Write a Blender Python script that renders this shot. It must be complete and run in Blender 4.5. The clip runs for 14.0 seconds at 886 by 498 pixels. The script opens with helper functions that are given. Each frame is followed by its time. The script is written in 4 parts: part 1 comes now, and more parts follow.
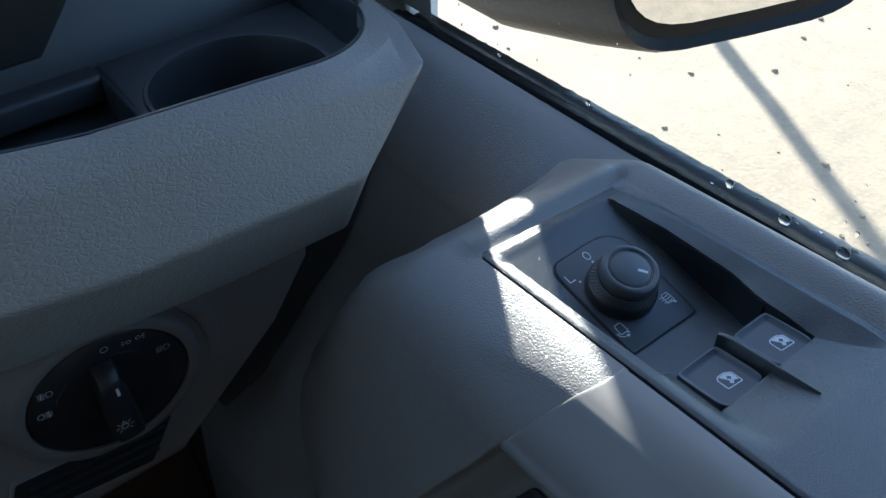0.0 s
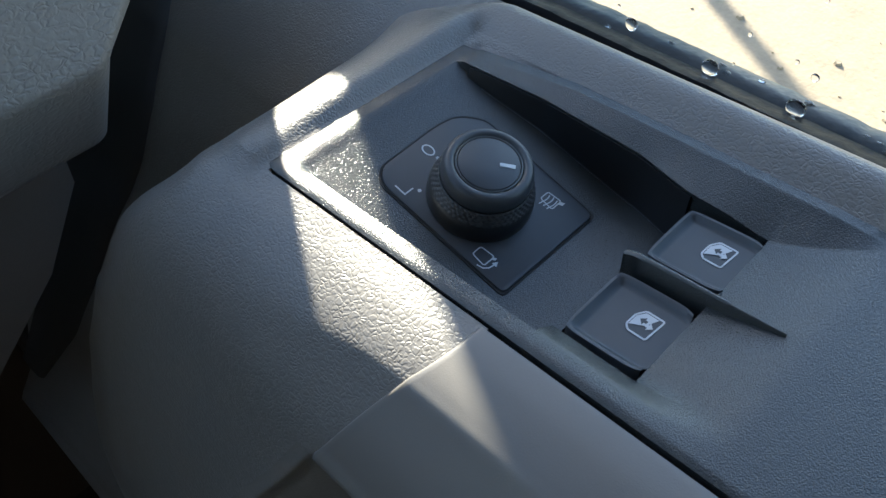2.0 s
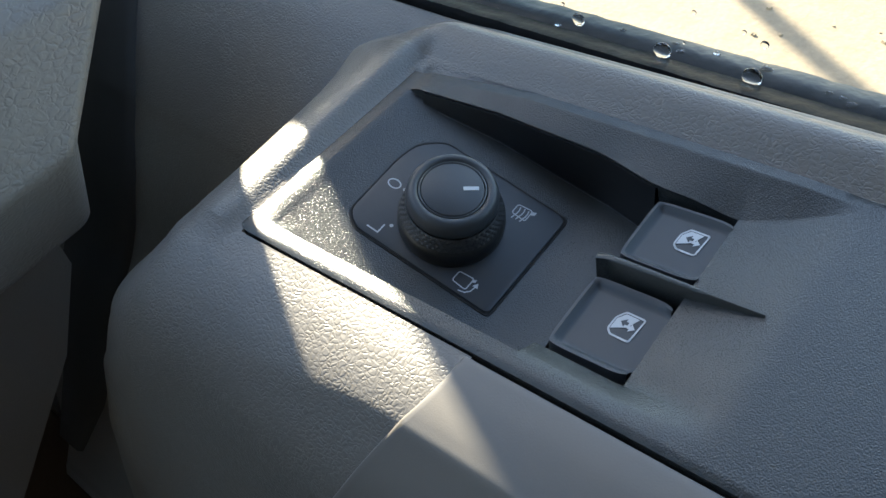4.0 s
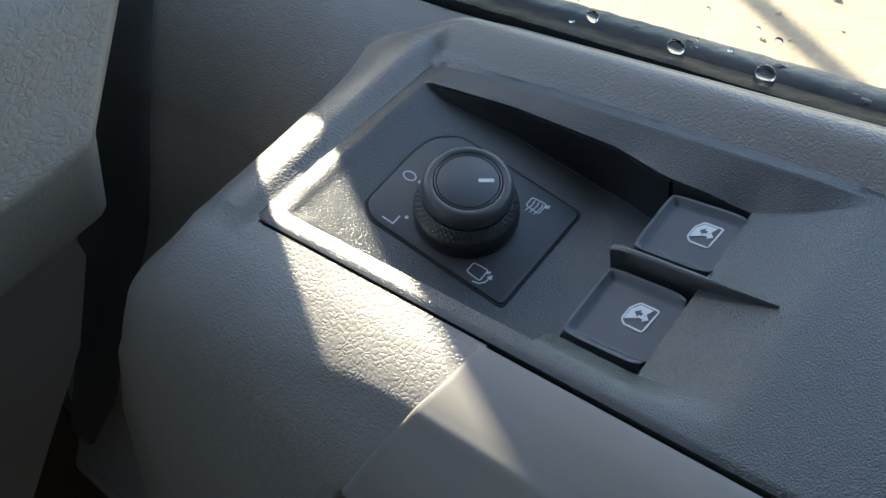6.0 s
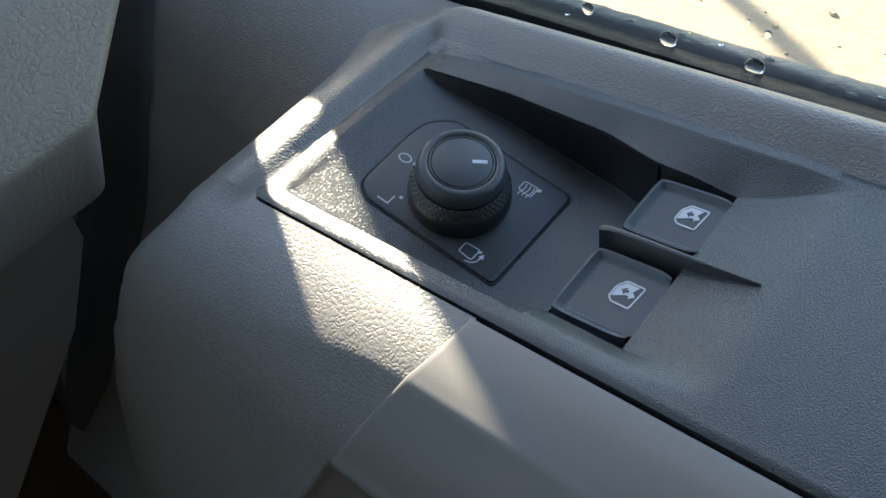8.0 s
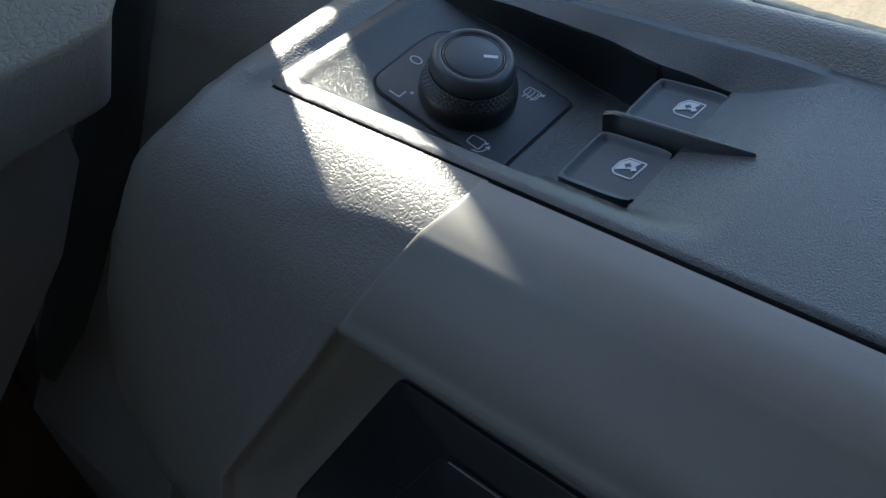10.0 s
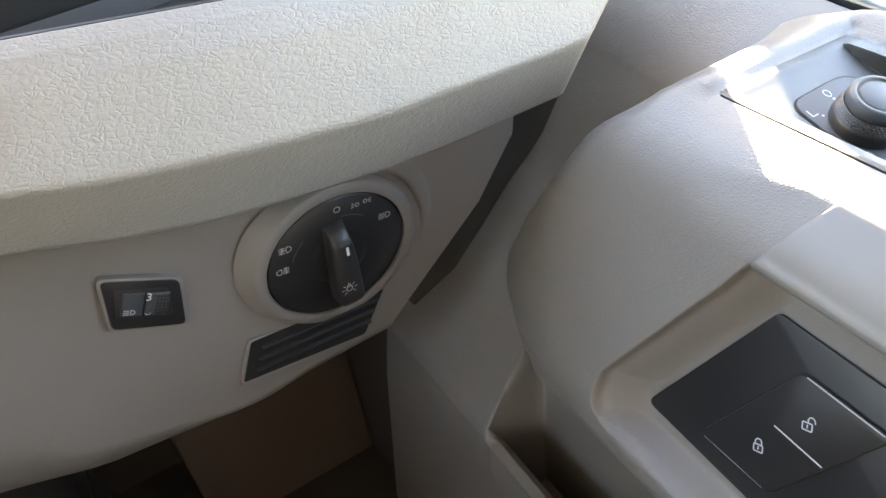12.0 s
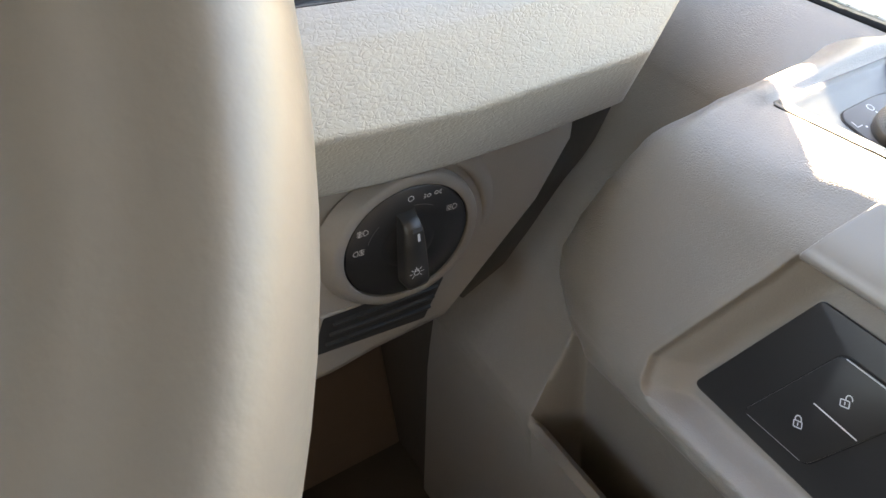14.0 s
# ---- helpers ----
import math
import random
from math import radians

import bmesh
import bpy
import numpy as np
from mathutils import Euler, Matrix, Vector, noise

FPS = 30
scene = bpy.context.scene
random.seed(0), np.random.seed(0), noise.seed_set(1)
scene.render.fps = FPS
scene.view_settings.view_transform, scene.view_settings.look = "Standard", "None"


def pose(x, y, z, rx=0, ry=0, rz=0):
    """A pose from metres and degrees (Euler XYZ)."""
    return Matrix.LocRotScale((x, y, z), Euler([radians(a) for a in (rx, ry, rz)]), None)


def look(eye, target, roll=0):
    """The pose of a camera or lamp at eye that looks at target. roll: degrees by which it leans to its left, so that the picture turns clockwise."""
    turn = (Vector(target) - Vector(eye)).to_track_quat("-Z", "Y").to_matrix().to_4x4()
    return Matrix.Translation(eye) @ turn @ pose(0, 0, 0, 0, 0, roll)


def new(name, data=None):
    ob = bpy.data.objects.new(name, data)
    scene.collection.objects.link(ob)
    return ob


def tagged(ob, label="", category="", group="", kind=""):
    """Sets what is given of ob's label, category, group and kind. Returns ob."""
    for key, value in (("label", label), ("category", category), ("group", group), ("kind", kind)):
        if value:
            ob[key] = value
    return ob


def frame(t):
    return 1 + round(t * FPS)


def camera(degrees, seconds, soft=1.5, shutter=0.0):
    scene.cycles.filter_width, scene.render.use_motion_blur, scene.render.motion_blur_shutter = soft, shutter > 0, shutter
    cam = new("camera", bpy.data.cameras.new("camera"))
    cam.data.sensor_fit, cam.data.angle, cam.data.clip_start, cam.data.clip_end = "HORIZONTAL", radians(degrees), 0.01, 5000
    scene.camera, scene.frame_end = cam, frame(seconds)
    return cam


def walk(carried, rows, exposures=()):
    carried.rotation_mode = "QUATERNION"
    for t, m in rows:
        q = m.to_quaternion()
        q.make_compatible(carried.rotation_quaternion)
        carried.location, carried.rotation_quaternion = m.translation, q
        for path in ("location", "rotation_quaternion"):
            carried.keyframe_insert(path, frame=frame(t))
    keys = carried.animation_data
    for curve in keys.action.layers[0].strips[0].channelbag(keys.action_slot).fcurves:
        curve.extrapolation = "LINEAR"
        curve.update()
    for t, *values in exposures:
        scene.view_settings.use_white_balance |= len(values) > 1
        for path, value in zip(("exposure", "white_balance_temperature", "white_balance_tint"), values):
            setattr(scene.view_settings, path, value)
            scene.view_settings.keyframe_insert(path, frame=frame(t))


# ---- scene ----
cam = camera(56.0, 14.0)
PATH = [
    (0, (0.005, -0.003, 1.522), (0.894, 1.189, 0.185), -1.8),
    (0.3, (0.027, 0.003, 1.502), (0.926, 1.118, 0.106), -1.5),
    (0.5, (0.04, 0.01, 1.492), (0.96, 1.077, 0.073), -1.6),
    (1, (0.073, 0.024, 1.459), (1.017, 1.023, 0.006), -1.2),
    (1.5, (0.088, 0.038, 1.443), (0.999, 0.98, -0.068), -1.4),
    (2, (0.096, 0.041, 1.44), (0.979, 0.991, -0.083), -3.5),
    (2.5, (0.104, 0.04, 1.44), (0.969, 0.988, -0.094), -7.4),
    (3, (0.112, 0.039, 1.435), (0.966, 0.969, -0.116), -11.1),
    (3.5, (0.111, 0.034, 1.439), (0.978, 0.999, -0.083), -13.1),
    (4, (0.11, 0.034, 1.446), (0.946, 1.026, -0.076), -15.4),
    (4.2, (0.107, 0.034, 1.446), (0.946, 1.031, -0.072), -15.4),
    (6.5, (0.104, 0.033, 1.446), (0.935, 1.046, -0.065), -15.1),
    (7, (0.101, 0.03, 1.442), (0.953, 1.051, -0.052), -14.1),
    (7.2, (0.1, 0.031, 1.445), (0.951, 1.037, -0.06), -13.9),
    (9.5, (0.088, 0.017, 1.434), (1.011, 0.982, -0.054), -9.4),
    (10, (0.056, 0.014, 1.424), (1.031, 0.982, -0.03), -7.2),
    (10.3, (0.039, 0.004, 1.42), (0.965, 1.019, -0.033), -7.4),
    (10.5, (0.015, 0.008, 1.422), (1.004, 0.983, -0.018), -3.5),
    (11, (-0.02, 0.002, 1.437), (0.839, 1.136, 0.03), -5.3),
    (11.3, (-0.044, -0.006, 1.451), (0.691, 1.226, 0.057), -8.2),
    (11.5, (-0.052, -0.011, 1.46), (0.643, 1.263, 0.083), -8.7),
    (11.7, (-0.063, -0.016, 1.468), (0.596, 1.306, 0.12), -9.0),
    (12, (-0.078, -0.015, 1.484), (0.592, 1.317, 0.152), -8.3),
    (12.5, (-0.096, -0.022, 1.496), (0.586, 1.306, 0.165), -7.0),
    (13, (-0.107, -0.027, 1.502), (0.57, 1.308, 0.176), -6.6),
    (13.5, (-0.112, -0.032, 1.504), (0.552, 1.323, 0.191), -7.0),
    (14, (-0.127, -0.035, 1.502), (0.541, 1.33, 0.203), -6.3),
]
EXPOSURES = [(0.0, 2.40, 5350, 4), (0.5, 1.97, 5650, 4), (1.0, 2.02, 5700, 4), (1.5, 2.42, 5750, 4), (2.5, 2.7, 6450, 4), (3.0, 2.78, 6550, 4), (9.5, 2.83, 6600, 4), (10.0, 2.22, 5950, 3), (10.5, 2.75, 6500, 7), (11.0, 4.25, 7350, 10), (11.5, 5.15, 7800, 12), (12.0, 5.2, 8100, 13), (12.5, 4.84, 8300, 14), (14.0, 5.04, 8600, 14)]
walk(cam, [(t, look(eye, target, roll)) for t, eye, target, roll in PATH], EXPOSURES)

# ---- light ----
SUN_AZ, SUN_EL = radians(31.0), radians(25.0)  # azimuth from the car's forward (+y) towards +x
SUN_DIR = Vector((math.sin(SUN_AZ) * math.cos(SUN_EL), math.cos(SUN_AZ) * math.cos(SUN_EL), math.sin(SUN_EL)))
world = bpy.data.worlds.new("sky")
scene.world = world
world.use_nodes = True
sky = world.node_tree.nodes.new("ShaderNodeTexSky")
sky.sky_type, sky.sun_disc = "NISHITA", False
sky.sun_elevation, sky.sun_rotation, sky.ozone_density = SUN_EL, SUN_AZ, 1.0
world.node_tree.links.new(sky.outputs[0], world.node_tree.nodes["Background"].inputs[0])
world.node_tree.nodes["Background"].inputs[1].default_value = 0.115
sun = new("sun", bpy.data.lights.new("sun", "SUN"))
sun.data.energy, sun.data.angle, sun.data.color = 5.0, radians(0.53), (1.0, 0.88, 0.70)
sun.matrix_world = look(SUN_DIR * 20, (0, 0, 0))

# ---- materials ----


def material(name, colour, rough=0.5, metal=0.0, grain=0.0, grain_scale=900.0, depth=0.0002, blotch=0.12, kind="noise", spec=0.5, stretch=(1.0, 0.8, 1.15)):
    """Principled material: grain bump at grain_scale (per metre) plus soft colour variation."""
    m = bpy.data.materials.new(name)
    m.use_nodes = True
    nt, b = m.node_tree, m.node_tree.nodes["Principled BSDF"]
    b.inputs["Roughness"].default_value, b.inputs["Metallic"].default_value = rough, metal
    b.inputs["Specular IOR Level"].default_value = spec
    co = nt.nodes.new("ShaderNodeTexCoord")
    n1 = nt.nodes.new("ShaderNodeTexNoise")
    n1.inputs["Scale"].default_value, n1.inputs["Detail"].default_value = 14.0, 5.0
    nt.links.new(co.outputs["Object"], n1.inputs["Vector"])
    n2 = nt.nodes.new("ShaderNodeTexNoise")
    n2.inputs["Scale"].default_value, n2.inputs["Detail"].default_value = grain_scale * 1.3, 3.0
    nt.links.new(co.outputs["Object"], n2.inputs["Vector"])
    mix = nt.nodes.new("ShaderNodeMixRGB")
    mix.inputs[1].default_value = (*[c * (1 - blotch) for c in colour], 1)
    mix.inputs[2].default_value = (*[min(1, c * (1 + blotch)) for c in colour], 1)
    add = nt.nodes.new("ShaderNodeMath")
    add.operation, add.inputs[1].default_value = "MULTIPLY_ADD", 0.6
    nt.links.new(n1.outputs["Fac"], add.inputs[0])
    half = nt.nodes.new("ShaderNodeMath")
    half.operation, half.inputs[1].default_value = "MULTIPLY", 0.4
    nt.links.new(n2.outputs["Fac"], half.inputs[0])
    nt.links.new(half.outputs[0], add.inputs[2])
    nt.links.new(add.outputs[0], mix.inputs[0])
    nt.links.new(mix.outputs[0], b.inputs["Base Color"])
    rr = nt.nodes.new("ShaderNodeMapRange")
    rr.inputs["To Min"].default_value, rr.inputs["To Max"].default_value = rough * 0.85, min(1, rough * 1.15)
    nt.links.new(n1.outputs["Fac"], rr.inputs["Value"])
    nt.links.new(rr.outputs[0], b.inputs["Roughness"])
    if grain > 0:
        bump = nt.nodes.new("ShaderNodeBump")
        bump.inputs["Strength"].default_value, bump.inputs["Distance"].default_value = grain, depth
        if kind == "leather":
            # domed pebbles between fine creases
            flat = nt.nodes.new("ShaderNodeVectorMath")
            flat.operation, flat.inputs[1].default_value = "MULTIPLY", stretch
            nt.links.new(co.outputs["Object"], flat.inputs[0])
            warp = nt.nodes.new("ShaderNodeTexNoise")
            warp.inputs["Scale"].default_value, warp.inputs["Detail"].default_value = grain_scale * 0.55, 2.0
            nt.links.new(co.outputs["Object"], warp.inputs["Vector"])
            vm = nt.nodes.new("ShaderNodeVectorMath")
            vm.operation, vm.inputs[1].default_value = "MULTIPLY_ADD", (1.5 / grain_scale,) * 3
            nt.links.new(warp.outputs["Color"], vm.inputs[0])
            nt.links.new(flat.outputs[0], vm.inputs[2])
            v = nt.nodes.new("ShaderNodeTexVoronoi")
            v.feature = "DISTANCE_TO_EDGE"
            v.inputs["Scale"].default_value = grain_scale
            nt.links.new(vm.outputs[0], v.inputs["Vector"])
            dome = nt.nodes.new("ShaderNodeMapRange")
            dome.interpolation_type, dome.inputs["From Min"].default_value, dome.inputs["From Max"].default_value = "SMOOTHERSTEP", -0.05, 0.30
            dome.inputs["To Min"].default_value, dome.inputs["To Max"].default_value = 1.0, 0.0
            nt.links.new(v.outputs["Distance"], dome.inputs["Value"])
            soft = nt.nodes.new("ShaderNodeMath")
            soft.operation, soft.inputs[1].default_value = "MULTIPLY_ADD", 0.45
            nt.links.new(warp.outputs["Fac"], soft.inputs[0])
            # creases fade out here and there
            patch = nt.nodes.new("ShaderNodeTexNoise")
            patch.inputs["Scale"].default_value, patch.inputs["Detail"].default_value = grain_scale * 0.3, 1.0
            nt.links.new(co.outputs["Object"], patch.inputs["Vector"])
            mask = nt.nodes.new("ShaderNodeMapRange")
            mask.inputs["From Min"].default_value, mask.inputs["From Max"].default_value = 0.35, 0.62
            mask.inputs["To Min"].default_value, mask.inputs["To Max"].default_value = -0.5, -1.0
            nt.links.new(patch.outputs["Fac"], mask.inputs["Value"])
            fade = nt.nodes.new("ShaderNodeMath")
            fade.operation = "MULTIPLY"
            nt.links.new(dome.outputs[0], fade.inputs[0])
            nt.links.new(mask.outputs[0], fade.inputs[1])
            nt.links.new(fade.outputs[0], soft.inputs[2])
            nt.links.new(soft.outputs[0], bump.inputs["Height"])
        else:
            n3 = nt.nodes.new("ShaderNodeTexNoise")
            n3.inputs["Scale"].default_value, n3.inputs["Detail"].default_value = grain_scale, 2.0
            nt.links.new(co.outputs["Object"], n3.inputs["Vector"])
            nt.links.new(n3.outputs["Fac"], bump.inputs["Height"])
        nt.links.new(bump.outputs[0], b.inputs["Normal"])
    return m


LEATHER = material("grained_trim", (0.148, 0.139, 0.127), 0.40, grain=0.5, grain_scale=700, depth=0.00021, kind="leather", spec=0.6)
DASH = material("dash_trim", (0.160, 0.150, 0.138), 0.46, spec=0.7, grain=0.5, grain_scale=390, depth=0.00032, kind="leather", stretch=(0.62, 1.0, 1.15))
TRAY = material("tray_plastic", (0.024, 0.027, 0.031), 0.48, grain=0.4, grain_scale=1200)
DASHTOP = material("dash_top_plastic", (0.036, 0.040, 0.045), 0.42, grain=0.2, grain_scale=900)
# Even dark grey standing in for shade between dash and door.
GAPSHADE = material("gap_shade_grey", (0.04, 0.039, 0.037), 0.9)
PAD = material("pad_trim", (0.145, 0.136, 0.125), 0.40, spec=0.65, grain=0.25, grain_scale=2200, depth=0.0001)
SMOOTH = material("smooth_trim", (0.155, 0.143, 0.129), 0.5, grain=0.28, grain_scale=560, depth=0.0002, kind="leather")
BEZEL = material("black_bezel", (0.028, 0.031, 0.031), 0.24, grain=0.9, grain_scale=2400, depth=0.00023, spec=0.58)
BLACK = material("black_plastic", (0.018, 0.018, 0.018), 0.42, grain=0.2, grain_scale=2500, depth=0.0001)
KNURL = material("knurled_black", (0.036, 0.037, 0.039), 0.4, blotch=0.05)
PLATE = material("satin_black", (0.013, 0.013, 0.014), 0.38, grain=0.15, grain_scale=2000, depth=0.0001)
VENT = material("vent_black", (0.012, 0.012, 0.012), 0.6, spec=0.25)
BUTTON = material("button_grey", (0.036, 0.040, 0.046), 0.45, grain=0.2, grain_scale=2500, depth=0.0001)
GAP = material("shadow_gap", (0.006, 0.006, 0.006), 0.8)
RUBBER = material("wet_rubber", (0.008, 0.008, 0.008), 0.45, grain=0.3, grain_scale=250, depth=0.001, spec=0.06)
OUTER = material("wet_outer_strip", (0.020, 0.021, 0.019), 0.32, grain=0.4, grain_scale=180, depth=0.001, spec=0.22)
INK = material("white_ink", (0.48, 0.5, 0.52), 0.5, blotch=0.03)
INK_DIM = material("grey_ink", (0.50, 0.50, 0.50), 0.5, blotch=0.03)
CHROME_DIM = material("ring_grey", (0.12, 0.125, 0.13), 0.35, metal=0.3, blotch=0.03)
CHROME = material("satin_edge", (0.45, 0.46, 0.48), 0.3, metal=0.6, blotch=0.03)
WHEEL = material("wheel_leather", (0.100, 0.093, 0.085), 0.45, grain=0.35, grain_scale=420, depth=0.0002, blotch=0.08)
CARPET = material("carpet", (0.05, 0.042, 0.036), 0.95, grain=1.0, grain_scale=700, depth=0.001, blotch=0.3)
KICK = material("kick_panel", (0.105, 0.078, 0.060), 0.7, grain=0.4, grain_scale=900)
HEADLINER = material("headliner", (0.24, 0.23, 0.215), 0.9, grain=0.4, grain_scale=900)
CABIN = material("cabin_lining", (0.085, 0.086, 0.088), 0.9, grain=0.4, grain_scale=700)
PAINT = material("body_paint", (0.6, 0.6, 0.58), 0.3)
HOUSING = material("mirror_housing", (0.007, 0.007, 0.008), 0.35, grain=0.4, grain_scale=200, depth=0.001, spec=0.12)
GROUND = material("pale_concrete", (0.19, 0.154, 0.104), 0.95, grain=0.6, grain_scale=60, depth=0.003, blotch=0.55)
MIRROR = material("mirror_glass", (0.85, 0.85, 0.85), 0.02, metal=1.0, blotch=0.01)


def glass(name, rough=0.0):
    m = bpy.data.materials.new(name)
    m.use_nodes = True
    b = m.node_tree.nodes["Principled BSDF"]
    b.inputs["Base Color"].default_value = (1, 1, 1, 1)
    b.inputs["Roughness"].default_value, b.inputs["Transmission Weight"].default_value, b.inputs["IOR"].default_value = rough, 1.0, 1.33
    return m


def thin_glass(name):
    """A thin clear pane: straight through, with mirror gloss by Fresnel."""
    m = bpy.data.materials.new(name)
    m.use_nodes = True
    nt = m.node_tree
    clear, gloss, weight, mix, power = (nt.nodes.new("ShaderNode" + k) for k in ("BsdfTransparent", "BsdfGlossy", "LayerWeight", "MixShader", "Math"))
    gloss.inputs["Roughness"].default_value, weight.inputs["Blend"].default_value = 0.01, 0.5
    power.operation, power.inputs[1].default_value = "POWER", 5.0
    nt.links.new(weight.outputs["Facing"], power.inputs[0])
    nt.links.new(power.outputs[0], mix.inputs[0])
    nt.links.new(clear.outputs[0], mix.inputs[1])
    nt.links.new(gloss.outputs[0], mix.inputs[2])
    nt.links.new(mix.outputs[0], nt.nodes["Material Output"].inputs["Surface"])
    return m


GLASS, WATER = thin_glass("window_glass"), glass("water")

# ---- mesh helpers ----


def link(name, verts, faces, mat, parent=None, label="", smooth=True):
    me = bpy.data.meshes.new(name)
    me.from_pydata([tuple(v) for v in verts], [], faces)
    me.validate()
    if smooth:
        me.polygons.foreach_set("use_smooth", [True] * len(me.polygons))
    me.materials.append(mat)
    ob = new(name, me)
    ob.parent = parent
    if label:
        tagged(ob, label)
    return ob


def part(name, bm, mat, parent, label="", smooth=True):
    me = bpy.data.meshes.new(name)
    bmesh.ops.recalc_face_normals(bm, faces=bm.faces)
    bm.to_mesh(me)
    bm.free()
    if smooth:
        me.polygons.foreach_set("use_smooth", [True] * len(me.polygons))
        me.set_sharp_from_angle(angle=radians(40))
    me.materials.append(mat)
    ob = new(name, me)
    ob.parent = parent
    if label:
        tagged(ob, label)
    return ob


def thing(name, label, category, group="", kind=""):
    return tagged(new(name), label, category, group, kind)


def grid(name, rows, mat, parent=None, label="", skip=None, closed=False, thick=0.0):
    """A sheet of quads through rows of points; skip(i, j) leaves a quad out; thick gives it depth."""
    n = len(rows[0])
    verts = [v for row in rows for v in row]
    faces = []
    for i in range(len(rows) - 1):
        for j in range(n if closed else n - 1):
            if skip is None or not skip(i, j):
                k = (j + 1) % n
                faces.append((i * n + j, i * n + k, (i + 1) * n + k, (i + 1) * n + j))
    ob = link(name, verts, faces, mat, parent, label)
    ob.data.set_sharp_from_angle(angle=radians(50))
    if thick:
        mod = ob.modifiers.new("thickness", "SOLIDIFY")
        mod.thickness, mod.offset = thick, 0.0
    return ob


def rbox(name, size, m, r, mat, parent=None, label="", segs=3):
    bm = bmesh.new()
    bmesh.ops.create_cube(bm, size=1.0, matrix=Matrix.Diagonal((*size, 1)))
    if r > 0:
        bmesh.ops.bevel(bm, geom=bm.edges[:], offset=r, segments=segs, profile=0.5, affect="EDGES")
    bmesh.ops.transform(bm, matrix=m, verts=bm.verts)
    return part(name, bm, mat, parent, label)


def prism(name, pts, z0, z1, m, mat, parent=None, label="", bevel=0.0, segs=2):
    """A plate with the outline pts in m's x-y plane, from z0 to z1."""
    bm = bmesh.new()
    bottom = [bm.verts.new((x, y, z0)) for x, y in pts]
    face = bm.faces.new(bottom)
    got = bmesh.ops.extrude_face_region(bm, geom=[face])
    top = [v for v in got["geom"] if isinstance(v, bmesh.types.BMVert)]
    bmesh.ops.translate(bm, vec=(0, 0, z1 - z0), verts=top)
    if bevel:
        es = [e for e in bm.edges if all(abs(v.co.z - z1) < 1e-9 for v in e.verts)]
        bmesh.ops.bevel(bm, geom=es, offset=bevel, segments=segs, profile=0.5, affect="EDGES")
    bmesh.ops.transform(bm, matrix=m, verts=bm.verts)
    return part(name, bm, mat, parent, label)


def lathe(name, prof, m, mat, parent=None, label="", n=64, wobble=None):
    """A turned body with the profile (radius, height) round m's z axis."""
    rows = []
    for k, (r, z) in enumerate(prof):
        row = []
        for j in range(n):
            a = 2 * math.pi * j / n
            q = r + (wobble(k, j) if wobble else 0)
            row.append(m @ Vector((q * math.cos(a), q * math.sin(a), z)))
        rows.append(row)
    ob = grid(name, rows, mat, parent, label, closed=True)
    return ob


def rounded(pts, r, n=6):
    """The outline pts with its corners rounded by r (one radius, or one a corner)."""
    out = []
    for i, p in enumerate(pts):
        a, b, c = Vector(pts[i - 1]), Vector(p), Vector(pts[(i + 1) % len(pts)])
        ri = r[i] if isinstance(r, (list, tuple)) else r
        u, v = (a - b).normalized(), (c - b).normalized()
        p0, p2 = b + u * ri, b + v * ri
        for k in range(n + 1):
            t = k / n
            q = p0 * (1 - t) ** 2 + b * 2 * t * (1 - t) + p2 * t * t
            out.append((q.x, q.y))
    return out


def strokes(name, lines, w, m, mat, parent=None, label="", fills=(), h=0.00012):
    """Printed line work: each polyline becomes a thin raised ribbon of width w in m's x-y plane; fills are filled outlines."""
    bm = bmesh.new()
    for pts in lines:
        for a, b in zip(pts, pts[1:]):
            a, b = Vector(a), Vector(b)
            d = (b - a)
            if d.length < 1e-7:
                continue
            d.normalize()
            s = Vector((-d.y, d.x)) * w / 2
            e = d * w * 0.35
            vs = [bm.verts.new((*p, h)) for p in (a - e - s, b + e - s, b + e + s, a - e + s)]
            bm.faces.new(vs)
    for pts in fills:
        bm.faces.new([bm.verts.new((*p, h * 0.8)) for p in pts])
    bmesh.ops.transform(bm, matrix=m, verts=bm.verts)
    return part(name, bm, mat, parent, label, smooth=False)


def ring(cx, cy, r, n=20, a0=0.0, a1=360.0, sy=1.0):
    return [(cx + r * math.cos(radians(a0 + (a1 - a0) * k / n)), cy + sy * r * math.sin(radians(a0 + (a1 - a0) * k / n))) for k in range(n + 1)]


def clamp(t, a=0.0, b=1.0):
    return max(a, min(b, t))


def sm(t):
    t = clamp(t)
    return t * t * (3 - 2 * t)


def lerp(a, b, t):
    return a + (b - a) * t


def table(pairs, v):
    """Linear look-up in (key, value) pairs."""
    if v <= pairs[0][0]:
        return pairs[0][1]
    for (a, p), (b, q) in zip(pairs, pairs[1:]):
        if v <= b:
            return lerp(p, q, (v - a) / (b - a))
    return pairs[-1][1]


def curve(ctrl, s):
    """Catmull-Rom through the control points at the running number s."""
    i = min(int(s), len(ctrl) - 2)
    t = s - i
    p0, p1, p2, p3 = (Vector(ctrl[clamp(k, 0, len(ctrl) - 1)]) for k in (i - 1, i, i + 1, i + 2))
    return 0.5 * (2 * p1 + (p2 - p0) * t + (2 * p0 - 5 * p1 + 4 * p2 - p3) * t * t + (3 * p1 - p0 - 3 * p2 + p3) * t ** 3)


